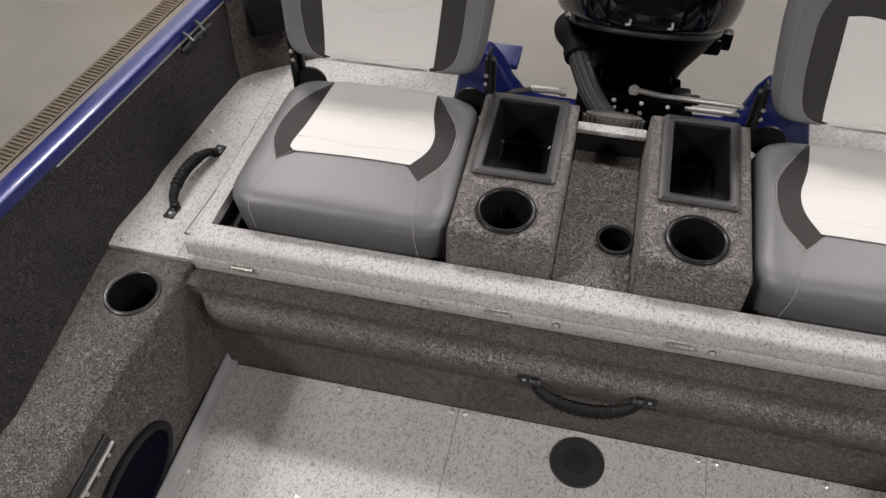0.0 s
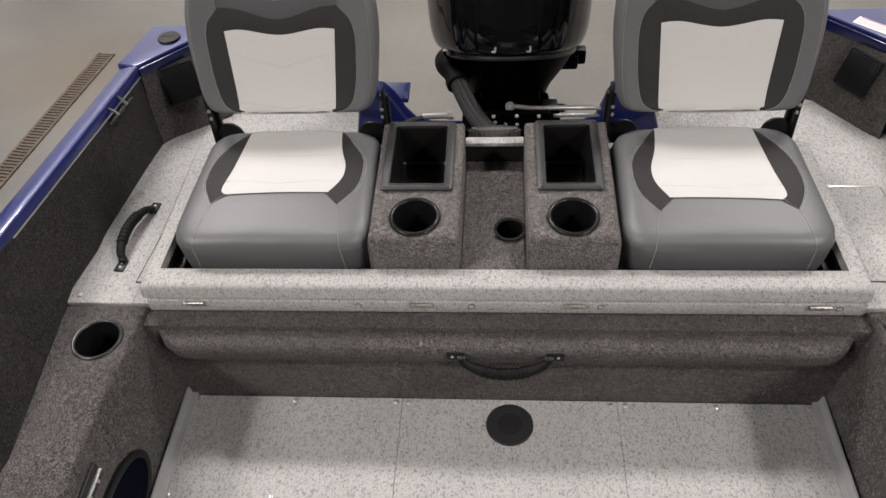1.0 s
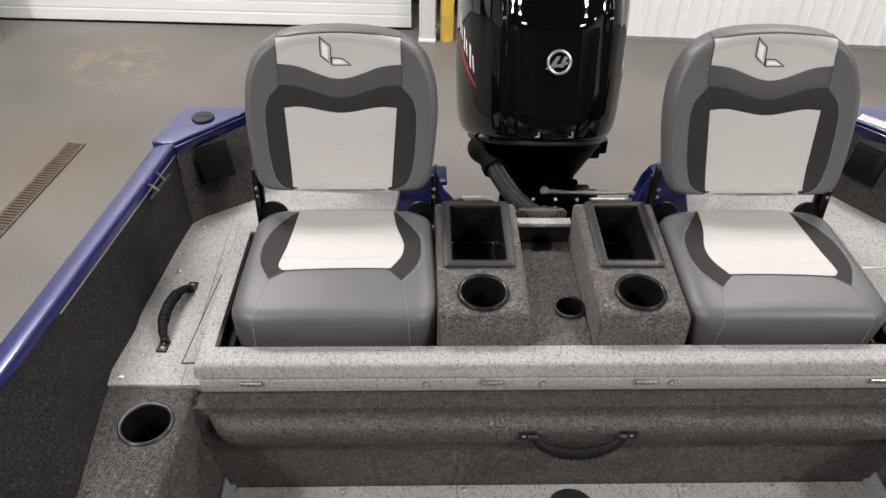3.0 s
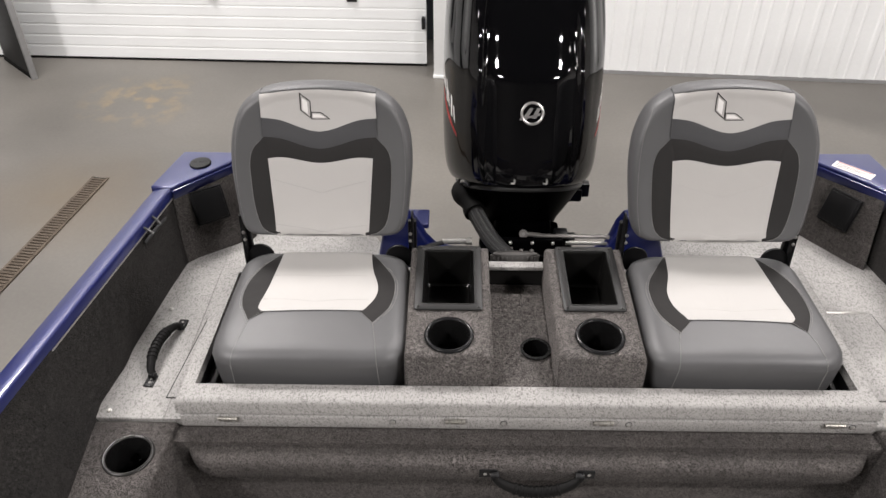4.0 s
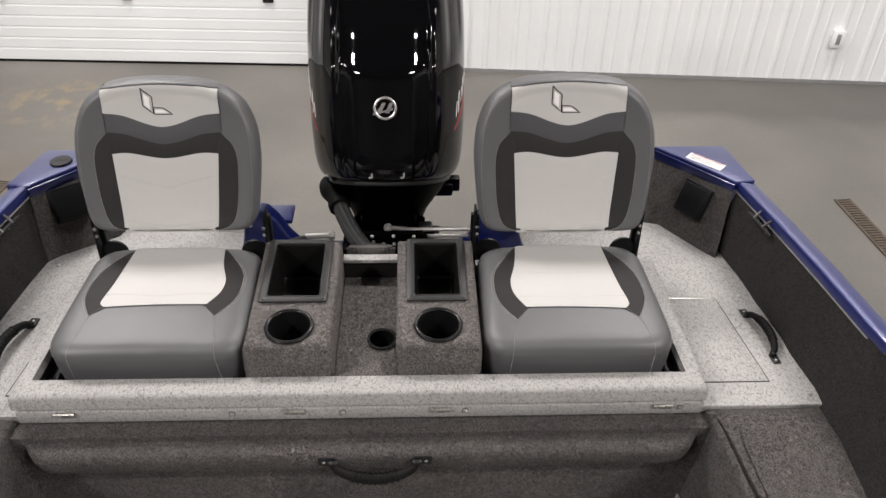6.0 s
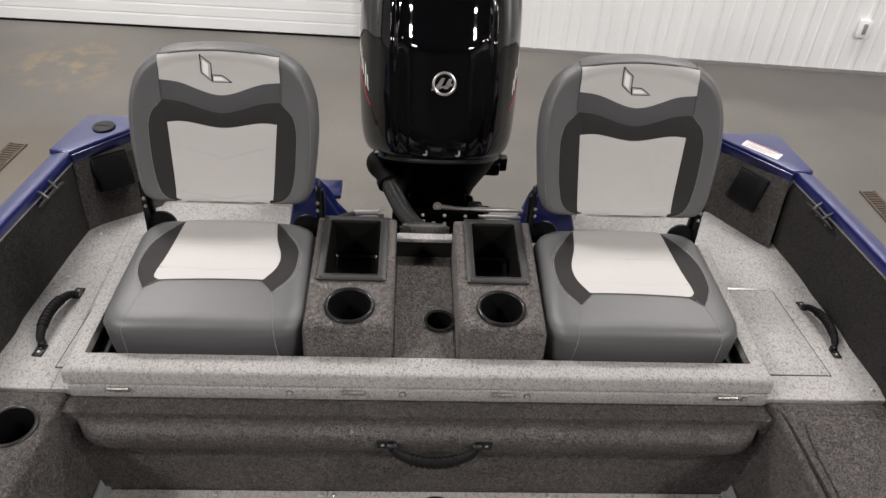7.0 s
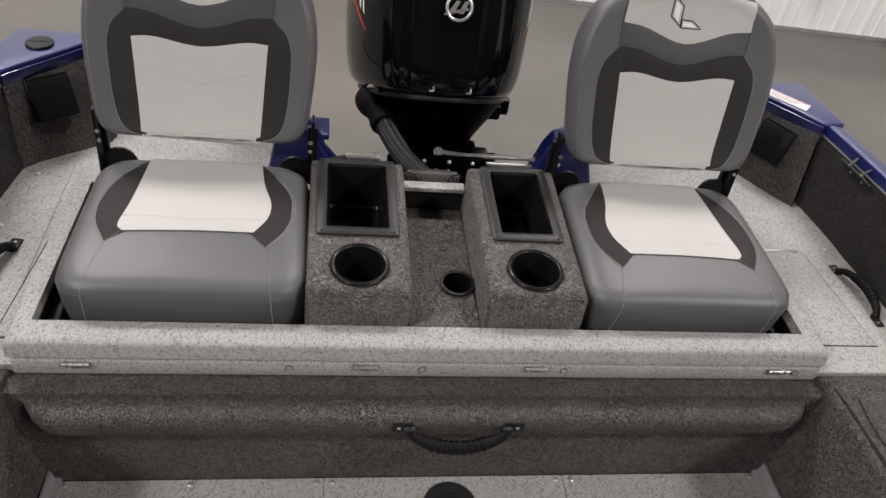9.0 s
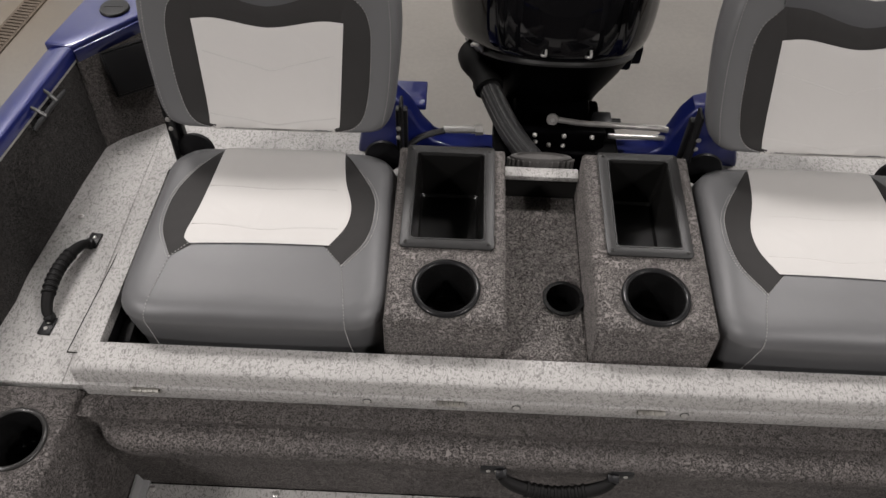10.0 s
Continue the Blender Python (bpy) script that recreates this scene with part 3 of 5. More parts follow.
def star_low(y):
    return 1.047 - 0.045 * y - (0.085 * y * y if y > 0 else 0)


def star_high(y):
    return 1.115 - 0.1 * y - 0.06 * y * y if y > 0 else 1.115 - 0.15 * y


FORE, DECK_Z, RIM_Z = -2.3, 0.292, 0.474


def side_wall(low, high, s, aft):
    """The carpeted lining of a hull side, leaning outwards, down to the bilge."""
    rows = []
    for y in (FORE, -1.0, 0.0, 0.2, 0.4, aft):
        a, b = low(y), high(y)
        base = a - (b - a) * 1.2
        rows.append([(base, y, 0.04), (b, y, RIM_Z), (b + s * 0.035, y, RIM_Z), (b + s * 0.03, y, 0.2), (base + s * 0.04, y, -0.28), (base - s * 0.03, y, -0.28)])
    return rings(rows)


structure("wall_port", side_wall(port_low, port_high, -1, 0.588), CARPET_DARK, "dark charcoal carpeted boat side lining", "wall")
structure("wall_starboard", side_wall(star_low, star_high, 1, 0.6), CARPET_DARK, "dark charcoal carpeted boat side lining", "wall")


def gunwale(high, s, aft):
    """The painted rail along the top of a hull side."""
    shape = [(-0.005, -0.01), (-0.007, 0.01), (-0.004, 0.016), (0.002, 0.019), (0.04, 0.014), (0.049, 0.007), (0.053, -0.015), (0.051, -0.06), (0.045, -0.06), (0.045, -0.01), (0.006, -0.004), (0.004, -0.01)]
    rows = []
    for y in (FORE, -1.2, -0.4, 0.0, 0.2, 0.4, aft):
        rows.append([(high(y) + s * o, y, RIM_Z + z) for o, z in shape])
    return rings(rows)


structure("gunwale_port", gunwale(port_high, -1, 0.588), BLUE, "glossy metallic blue painted gunwale rail", "gunwale")
structure("gunwale_starboard", gunwale(star_high, 1, 0.596), BLUE, "glossy metallic blue painted gunwale rail", "gunwale")
inner_lip_p = rings([[(port_high(y) + o, y, RIM_Z + z) for o, z in ((-0.002, -0.0105), (0.0055, -0.0095), (0.0065, -0.0125), (0.005, -0.015), (-0.002, -0.0145))] for y in (FORE, 0.0, 0.2, 0.4, 0.586)])
structure("gunwale_bead_port", inner_lip_p, ALLOY, "thin bright bead under the gunwale", "trim")
inner_lip_s = rings([[(star_high(y) - o, y, RIM_Z + z) for o, z in ((-0.002, -0.0105), (0.0055, -0.0095), (0.0065, -0.0125), (0.005, -0.015), (-0.002, -0.0145))] for y in (FORE, 0.0, 0.2, 0.4, 0.596)])
structure("gunwale_bead_starboard", inner_lip_s, ALLOY, "thin bright bead under the gunwale", "trim")


def hull_side(high, s):
    rows = []
    for y in (FORE, -1.0, 0.0, 0.6, 0.775):
        b = high(min(y, 0.6))
        rows.append([(b + s * 0.055, y, RIM_Z - 0.04), (b + s * 0.065, y, RIM_Z - 0.04), (b + s * 0.03, y, 0.1), (b - s * 0.1, y, -0.44), (b - s * 0.112, y, -0.44), (b + s * 0.02, y, 0.1)])
    return rings(rows)


structure("hull_port", hull_side(port_high, -1), BLUE, "metallic blue painted hull side", "hull")
structure("hull_starboard", hull_side(star_high, 1), BLUE, "metallic blue painted hull side", "hull")
structure("hull_bottom", hexa([(-0.5, FORE, GROUND), (0.55, FORE, GROUND), (0.55, 0.6, GROUND), (-0.5, 0.6, GROUND)], [(-0.9, FORE, -0.43), (0.95, FORE, -0.43), (0.84, 0.6, -0.43), (-0.8, 0.6, -0.43)]), BLUE, "blue painted hull bottom", "hull")
structure("bow_bulkhead", box(-1.4, 1.5, FORE - 0.05, FORE, -0.3, 0.5), CARPET_SHADED, "carpeted forward bulkhead", "wall")


def corner_cap(outline, lip):
    bm = prism(outline, "z", RIM_Z - 0.008, RIM_Z + 0.021, 0.005, 3)
    (x0, y0), (x1, y1) = lip
    d = Vector((x1 - x0, y1 - y0)).normalized()
    n = Vector((-d.y, d.x)) * 0.006
    if n.y > 0:
        n = -n
    join(bm, hexa([(x0, y0, RIM_Z - 0.016), (x1, y1, RIM_Z - 0.016), (x1 + n.x, y1 + n.y, RIM_Z - 0.016), (x0 + n.x, y0 + n.y, RIM_Z - 0.016)],
                  [(x0, y0, RIM_Z + 0.012), (x1, y1, RIM_Z + 0.012), (x1 + n.x, y1 + n.y, RIM_Z + 0.012), (x0 + n.x, y0 + n.y, RIM_Z + 0.012)], 0.002))
    return bm


structure("corner_cap_port", corner_cap([(-0.991, 0.596), (-0.953, 0.79), (-0.752, 0.787), (-0.931, 0.588)], ((-0.932, 0.588), (-0.757, 0.78))), BLUE, "blue painted stern corner cap", "gunwale")
structure("corner_cap_starboard", corner_cap([(1.078, 0.603), (1.054, 0.806), (0.84, 0.804), (1.019, 0.597)], ((1.02, 0.597), (0.845, 0.797))), BLUE, "blue painted stern corner cap", "gunwale")
PANEL_P = ((-0.905, 0.497), (-0.735, 0.61), (-0.934, 0.585), (-0.76, 0.777))
PANEL_S = ((0.972, 0.487), (0.83, 0.697), (1.02, 0.594), (0.85, 0.793))


def corner_panel(low0, low1, high0, high1):
    bm = hexa([(*low0, DECK_Z - 0.04), (*low1, DECK_Z - 0.04), (low1[0], low1[1] + 0.05, DECK_Z - 0.04), (low0[0], low0[1] + 0.05, DECK_Z - 0.04)],
              [(*high0, RIM_Z + 0.0), (*high1, RIM_Z + 0.0), (high1[0], high1[1] + 0.03, RIM_Z + 0.0), (high0[0], high0[1] + 0.03, RIM_Z + 0.0)], 0.02, 5)
    return bm


structure("corner_panel_port", corner_panel(*PANEL_P), CARPET_SHADED, "charcoal carpeted stern corner panel", "wall")
structure("corner_panel_starboard", corner_panel(*PANEL_S), CARPET_SHADED, "charcoal carpeted stern corner panel", "wall")

# cockpit sole in three boards
floor = structure("floor", box(-0.745, 0.757, FORE, -0.088, -0.03, -0.006), DARK_GAP, "flecked pale grey vinyl cockpit floor with screws", "floor")
for x0, x1 in ((-0.745, -0.2183), (-0.2177, 0.2877), (0.2883, 0.755)):
    part("floor_board", box(x0, x1, FORE, -0.094, -0.006, 0.0, 0.001, 1), DECK, floor)
bolt = finish("screw", screw_head(0.0062, 0.0035), CHROME)
spots = [(x, -0.105) for x in (-0.714, -0.479, -0.233, -0.202, 0.271, 0.306, 0.513, 0.723)]
spots += [(x, -0.352) for x in (-0.721, -0.487, -0.236, -0.21, 0.272, 0.304, 0.514, 0.728)]
spots += [(x, y) for x in (-0.724, -0.236, -0.21, 0.272, 0.304, 0.73) for y in (-0.64, -0.92)]
for i, (x, y) in enumerate(spots):
    b = new("screw", bolt)
    b.parent = floor
    b.matrix_basis = Matrix.Translation((x, y, 0)) @ Matrix.Rotation(i * 1.3, 4, "Z")
for s, at, name in ((-1, 0.737, "floor_edge_trim_port"), (1, 0.749, "floor_edge_trim_starboard")):
    strip = prism([(s * (at + o), z) for o, z in ((-0.015, -0.003), (-0.015, 0.004), (-0.003, 0.006), (0.001, 0.03), (0.005, 0.03), (0.003, -0.003))], "y", FORE, -0.083)
    structure(name, strip, TRIM_GREY, "grey angle trim along the floor edge", "trim")

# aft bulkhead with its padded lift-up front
structure("aft_bulkhead", box(-0.80, 0.81, -0.09, -0.03, -0.2, 0.27), CARPET_SHADED, "dark grey carpeted bulkhead below the seat deck", "wall")
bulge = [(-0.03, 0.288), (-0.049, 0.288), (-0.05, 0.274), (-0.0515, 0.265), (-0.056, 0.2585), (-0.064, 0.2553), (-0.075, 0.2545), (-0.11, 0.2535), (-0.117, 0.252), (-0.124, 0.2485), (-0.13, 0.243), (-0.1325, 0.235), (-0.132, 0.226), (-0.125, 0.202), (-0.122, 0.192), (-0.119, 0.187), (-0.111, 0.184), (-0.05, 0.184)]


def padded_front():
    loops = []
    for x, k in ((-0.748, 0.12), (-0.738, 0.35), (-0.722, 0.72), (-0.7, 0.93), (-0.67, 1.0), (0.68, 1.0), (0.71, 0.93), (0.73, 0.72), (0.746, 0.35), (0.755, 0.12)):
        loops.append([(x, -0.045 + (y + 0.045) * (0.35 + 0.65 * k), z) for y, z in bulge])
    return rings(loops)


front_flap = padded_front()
structure("padded_front", front_flap, CARPET_SHADED, "charcoal carpeted padded locker front", "panel", 60)


lock_p = thing("side_locker", "charcoal carpeted side locker with a cup holder in its top", "locker")
cup_at = (-0.846, -0.144)
top_outline = [(-0.785, FORE), (-0.785, -1.0), (-0.78, -0.3), (-0.77, -0.046), (-0.957, -0.046), (-1.03, -0.7), (-1.09, -1.2), (-1.21, FORE)]


def locker_body(outline, holes, lean):
    """Walls lean in towards the floor; the top has a soft rim and openings."""
    body = holed_plate(outline, holes, DECK_Z - 0.003, -0.02, DECK_Z - 0.1, 0.012)
    for v in body.verts:
        if v.co.z < 0:
            v.co.x += lean
    return body


part("body", locker_body(top_outline, [circle(*cup_at, 0.046, 36)], 0.032), CARPET_SHADED, lock_p, angle=50)


def oval(cy, cz, a, b, n=40):
    return [(cy + a * math.cos(2 * math.pi * i / n), cz + b * math.sin(2 * math.pi * i / n)) for i in range(n)]


def leaning(y, z, out):
    """A place on the port locker's inner face."""
    return (-0.746 - 0.032 * z / DECK_Z + out, y, z)


rim = rings([[leaning(y, z, o) for y, z in oval(-0.435, 0.094, a, b)] for a, b, o in ((0.134, 0.077, -0.006), (0.134, 0.077, 0.004), (0.127, 0.07, 0.0055), (0.118, 0.061, 0.004), (0.116, 0.059, -0.006))], False)
part("opening_rim", rim, BLACK, lock_p, "black moulded rim of an oval opening")
# no recess is cut: a flush navy-black panel stands in for its shade
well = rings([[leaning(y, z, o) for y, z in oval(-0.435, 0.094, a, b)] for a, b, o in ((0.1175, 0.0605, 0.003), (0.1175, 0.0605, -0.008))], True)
part("opening_panel", well, OPENING_SHADE, lock_p, "flush navy-black panel painted as the shaded inside of the oval opening")
rail = hexa([leaning(-0.41, 0.212, 0.0), leaning(-0.41, 0.25, 0.0), leaning(-0.41, 0.25, 0.006), leaning(-0.41, 0.212, 0.006)],
            [leaning(-0.572, 0.212, 0.0), leaning(-0.572, 0.25, 0.0), leaning(-0.572, 0.25, 0.006), leaning(-0.572, 0.212, 0.006)], 0.001)
part("rail", rail, SATIN, lock_p, "black riveted rail")
lip = hexa([leaning(-0.412, 0.229, 0.006), leaning(-0.412, 0.234, 0.006), leaning(-0.412, 0.234, 0.012), leaning(-0.412, 0.231, 0.012)],
           [leaning(-0.57, 0.229, 0.006), leaning(-0.57, 0.234, 0.006), leaning(-0.57, 0.234, 0.012), leaning(-0.57, 0.231, 0.012)])
part("rail_lip", lip, ALLOY, lock_p, "bright worn rail edge")
for k in range(4):
    r = screw_head(0.0042, 0.003)
    r.transform(Matrix.Translation(leaning(-0.432 - 0.036 * k, 0.2195, 0.006)) @ Matrix.Rotation(radians(90), 4, "Y"))
    part("rivet", r, ALLOY, lock_p)

lock_s = thing("side_locker", "charcoal carpeted side locker with a flush hatch in its top", "locker")
edge_gap = [(0.7905, -0.072), (0.7945, -0.112), (0.8025, -0.279), (0.81, -0.6), (0.82, -2.2), (0.83, -2.2), (0.82, -0.6), (0.8135, -0.279), (0.8045, -0.13), (0.7965, -0.088)]
part("body", locker_body([(0.805, FORE), (0.795, -0.6), (0.787, -0.279), (0.781, -0.112), (0.777, -0.046), (1.044, -0.046), (1.1, -0.7), (1.15, -1.2), (1.26, FORE)], [edge_gap], -0.026), CARPET_SHADED, lock_s, angle=50)
part("gap_floor", prism(edge_gap, "z", DECK_Z - 0.026, DECK_Z - 0.014), CARPET_SHADED, lock_s, "dark bottom of the groove beside the lid")
lid_line = [(0.846, -2.1), (0.835, -0.6), (0.828, -0.279), (0.826, -0.16), (0.832, -0.115), (0.85, -0.095), (0.875, -0.091), (1.02, -0.091), (1.034, -0.099), (1.04, -0.115), (1.055, -0.4), (1.07, -0.6), (1.2, -2.1)]
gap_line = [(x + (0.002 if x > 0.95 else 0.0), y + (0.0025 if x > 0.86 and y > -0.12 else 0.0)) for x, y in lid_line]
part("lid_gap", prism(gap_line, "z", DECK_Z - 0.008, DECK_Z - 0.0018), DARK_GAP, lock_s, "dark gap along the lid")
part("hatch_lid", prism(lid_line, "z", DECK_Z - 0.006, DECK_Z + 0.0022, 0.0025, 3), CARPET_SHADED, lock_s)

# seat deck
def slab(points, r=0.0):
    return hexa([(*p, DECK_Z - 0.02) for p in points], [(*p, DECK_Z) for p in points], r, 1)


deck = structure("aft_deck", slab([(-0.965, -0.045), (-0.80, -0.045), (-0.80, 0.62), (-0.9, 0.62)], 0.002), DECK, "pale flecked vinyl deck round the seats", "deck")
part("deck_board", slab([(-0.80, -0.045), (-0.735, -0.045), (-0.735, 0.66), (-0.80, 0.62)]), DECK, deck)
part("deck_board", slab([(0.735, -0.045), (1.062, -0.045), (0.997, 0.64), (0.735, 0.72)], 0.002), DECK, deck)
part("deck_board", slab([(-0.735, 0.425), (-0.28, 0.425), (-0.385, 0.65), (-0.735, 0.68)]), DECK, deck)
part("deck_board", slab([(0.735, 0.425), (0.34, 0.425), (0.455, 0.65), (0.735, 0.72)]), DECK, deck)
for x, y in ((-0.93, -0.024), (1.032, -0.014), (-0.893, 0.321), (0.989, 0.34), (-0.87, 0.5)):
    b = new("screw", bolt)
    b.parent = deck
    b.matrix_basis = Matrix.Translation((x, y, DECK_Z))


def deck_hatch(corners, hinge):
    """A flush lid from its four corners, with a hinge leaf along its aft edge."""
    mx, my = sum(p[0] for p in corners) / 4, sum(p[1] for p in corners) / 4
    ob = thing("deck_hatch", "flush pale flecked vinyl deck hatch lid", "hatch", Matrix.Translation((mx, my, DECK_Z)), "deck hatches")
    own = [(x - mx, y - my) for x, y in corners]
    wide = [(x + math.copysign(0.003, x), y + math.copysign(0.001, y)) for x, y in own]
    part("gap", prism(wide, "z", -0.002, 0.0012), DARK_GAP, ob, "dark gap round the lid")
    part("lid", prism(own, "z", 0.0, 0.0035, 0.0012, 2), DECK, ob)
    aft = max(p[1] for p in own)
    part("hinge_leaf", box(hinge[0] - mx, hinge[1] - mx, aft - 0.001, aft + 0.008, 0.0005, 0.0055, 0.001), ALLOY, ob, "bright metal hinge leaf")


deck_hatch([(-0.811, 0.016), (-0.767, 0.016), (-0.767, 0.306), (-0.784, 0.306)], (-0.783, -0.768))
deck_hatch([(0.771, 0.028), (0.95, 0.028), (0.918, 0.325), (0.771, 0.325)], (0.775, 0.905))


# ------------------------------------------------------------------ seat box lid
LID_Z = 0.358
tray_tub = thing("seat_lid", "pale flecked vinyl raised lid frame round the folding seats", "lid")
frame_pts = [(-0.764, -0.05), (0.768, -0.05), (0.764, 0.43), (-0.76, 0.43)]
hole_pts = [(-0.73, 0.0), (0.73, 0.0), (0.722, 0.395), (-0.722, 0.395)]


def lid_frame():
    bm = bmesh.new()
    outer = [[bm.verts.new((x + dx, y + dy, z)) for (x, y), (dx, dy) in zip(frame_pts, ((s, s), (-s, s), (-s, -s), (s, -s)))] for s, z in ((0.0, 0.3215), (0.0, 0.348), (0.003, 0.355), (0.01, LID_Z))]
    for p in (0, 1):
        outer[0][p].co.y -= 0.004
        outer[1][p].co.y -= 0.001
    inner = [[bm.verts.new((x, y, z)) for x, y in hole_pts] for z in (LID_Z, 0.334)]
    stack = outer + inner
    for a, b in zip(stack, stack[1:]):
        for i in range(4):
            bm.faces.new((a[i], a[(i + 1) % 4], b[(i + 1) % 4], b[i]))
    return bm


part("frame", lid_frame(), DECK, tray_tub, angle=50)
part("tub", box(-0.728, 0.728, 0.001, 0.394, 0.25, 0.262), BLACK, tray_tub, "black tub under the seats")
for x0, x1, y0, y1 in ((-0.738, -0.7305, 0.0, 0.395), (0.7305, 0.738, 0.0, 0.395), (-0.738, 0.738, -0.008, -0.0005), (-0.73, 0.73, 0.3955, 0.402)):
    part("tub_wall", box(x0, x1, y0, y1, 0.255, 0.336), BLACK, tray_tub, "black wall of the tub")
for x in (-0.727, 0.705):
    part("tub_flange", box(x, x + 0.022, 0.03, 0.39, 0.262, 0.31, 0.003), BLACK, tray_tub, "black steel seat hinge flange")
strip = structure("hinge_ledge", box(-0.757, 0.765, -0.057, -0.03, 0.282, 0.3165, 0.003), DECK, "pale flecked vinyl ledge below the lid", "trim")
structure("lid_joint", box(-0.755, 0.762, -0.041, -0.03, 0.3155, 0.3225), DARK_GAP, "dark joint under the lid", "trim")
washer = finish("washer", lathe([(0.0072, 0), (0.0072, 0.001), (0.005, 0.0012)], 16), SATIN)
for x in (-0.29, -0.047, 0.226, 0.711):
    w = new("washer", washer)
    w.parent = strip
    w.matrix_basis = Matrix.Translation((x, -0.057, 0.304)) @ Matrix.Rotation(radians(90), 4, "X")
    b = new("screw", bolt)
    b.parent = strip
    b.matrix_basis = Matrix.Translation((x, -0.057, 0.304)) @ Matrix.Rotation(radians(90), 4, "X")


def lid_hinge():
    ob = thing("lid_hinge", "small bright steel butt hinge on the lid ledge", "hinge", Matrix.Translation((-0.651, -0.0565, 0.312)), "lid hinges")
    part("leaf", box(-0.022, 0.022, -0.0015, 0.004, -0.013, -0.002, 0.0006), HINGE, ob)
    for x0, x1 in ((-0.022, -0.0139), (-0.0131, -0.0049), (-0.0041, 0.0041), (0.0049, 0.0131), (0.0139, 0.022)):
        part("knuckle", tube([(x0, -0.0035, 0.0), (x1, -0.0035, 0.0)], 0.0045, 10), HINGE, ob, "bright steel knuckle")
    part("pin", tube([(-0.0225, -0.003, 0.0), (0.0225, -0.003, 0.0)], 0.002, 6), SATIN, ob)
    for x in (-0.012, 0.012):
        s = screw_head(0.003, 0.0015)
        s.transform(Matrix.Translation((x, -0.003, -0.008)) @ Matrix.Rotation(radians(90), 4, "X"))
        part("screw", s, CHROME, ob)
    return ob


first = lid_hinge()
for x in (-0.153, 0.17, 0.67):
    copy_thing(first, Matrix.Translation((x, -0.0565, 0.312)))


# ------------------------------------------------------------------ seats
def cushion_body():
    """A squab with a rounded plan, soft upper edges, a crowned top and a rolled front."""
    bm = bmesh.new()
    a, b, corner, high = 0.207, 0.194, 0.06, 0.088
    bmesh.ops.create_cube(bm, size=2)
    bmesh.ops.subdivide_edges(bm, edges=bm.edges, cuts=19, use_grid_fill=True)
    for v in bm.verts:
        x, y, z = v.co
        s = max(abs(x), abs(y), 1e-6)
        q = Vector((x / s * a, y / s * b))
        c = Vector((max(corner - a, min(a - corner, q.x)), max(corner - b, min(b - corner, q.y))))
        q = c + (q - c).normalized() * corner
        soft = 0.036 - 0.018 * max(0, -q.y / b) ** 4
        if abs(z) > 0.999:
            s = 1 - (1 - s) ** 1.6
            e, r = (1 - s) * 0.2, soft if z > 0 else 0.012
            z = math.copysign(high - (r - math.sqrt(max(0, r**2 - (r - e) ** 2)) if e < r else 0), z)
        else:
            z *= high - (soft if z > 0 else 0.012)
        p = Vector((q.x * s, q.y * s, z))
        u, w = p.x / a, p.y / b
        if p.z > 0:
            p.z += 0.012 * (1 - u * u) * (1 - w * w) + 0.003 * math.exp(-((w + 0.85) / 0.15) ** 2) * (1 - u**4)
        p.x *= 1.075 - 0.05 * (w + 1) / 2 - 0.03 * max(0, -p.z) / 0.088
        p.z -= 0.024 * max(0, -w - 0.35) ** 1.5 * max(0, min(1, (p.z + 0.06) / 0.1))
        if w < 0:
            p.y += -0.014 * (1 - u * u) * max(0, min(1, (0.07 - p.z) / 0.1)) + 0.22 * max(0, 0.066 - max(p.z, -0.04)) * (-w) ** 3
        v.co = p
    bmesh.ops.recalc_face_normals(bm, faces=bm.faces)
    return bm


def back_body():
    """A padded backrest: an arched outline, full at the rim and dished in front."""
    half = [(0.0, 0.0), (0.13, 0.0), (0.178, 0.003), (0.2, 0.016), (0.212, 0.045), (0.219, 0.1), (0.225, 0.17), (0.226, 0.22), (0.22, 0.28), (0.2, 0.338), (0.168, 0.374), (0.122, 0.398), (0.06, 0.408), (0.0, 0.411)]
    line = [Vector((x * 0.972, z * 0.966)) for x, z in half]
    right = smooth_line([(p.x, p.y, 0) for p in line], 4)
    out = [(p.x, p.y) for p in right] + [(-p.x, p.y) for p in reversed(right[1:-1])]
    loops = []
    for inset, y in ((0.62, 0.052), (0.3, 0.05), (0.1, 0.046), (0.03, 0.038), (0.004, 0.02), (0.0, 0.004), (0.006, -0.012), (0.022, -0.027), (0.05, -0.036), (0.09, -0.037), (0.16, -0.032), (0.35, -0.029), (0.62, -0.03), (0.9, -0.03)):
        k = []
        for x, z in out:
            zz = 0.19 + (z - 0.19) * (1 - inset)
            lean = 0.165 * zz + 0.5 * max(0, zz - 0.33) ** 2
            thin = 1 - 0.6 * max(0, min(1, (zz - 0.26) / 0.15)) if y > 0 else 1
            k.append((x * (1 - inset), y * thin + lean, zz))
        loops.append(k)
    return rings(loops)


def grown(bm):
    bmesh.ops.recalc_face_normals(bm, faces=bm.faces)
    return BVHTree.FromBMesh(bm)


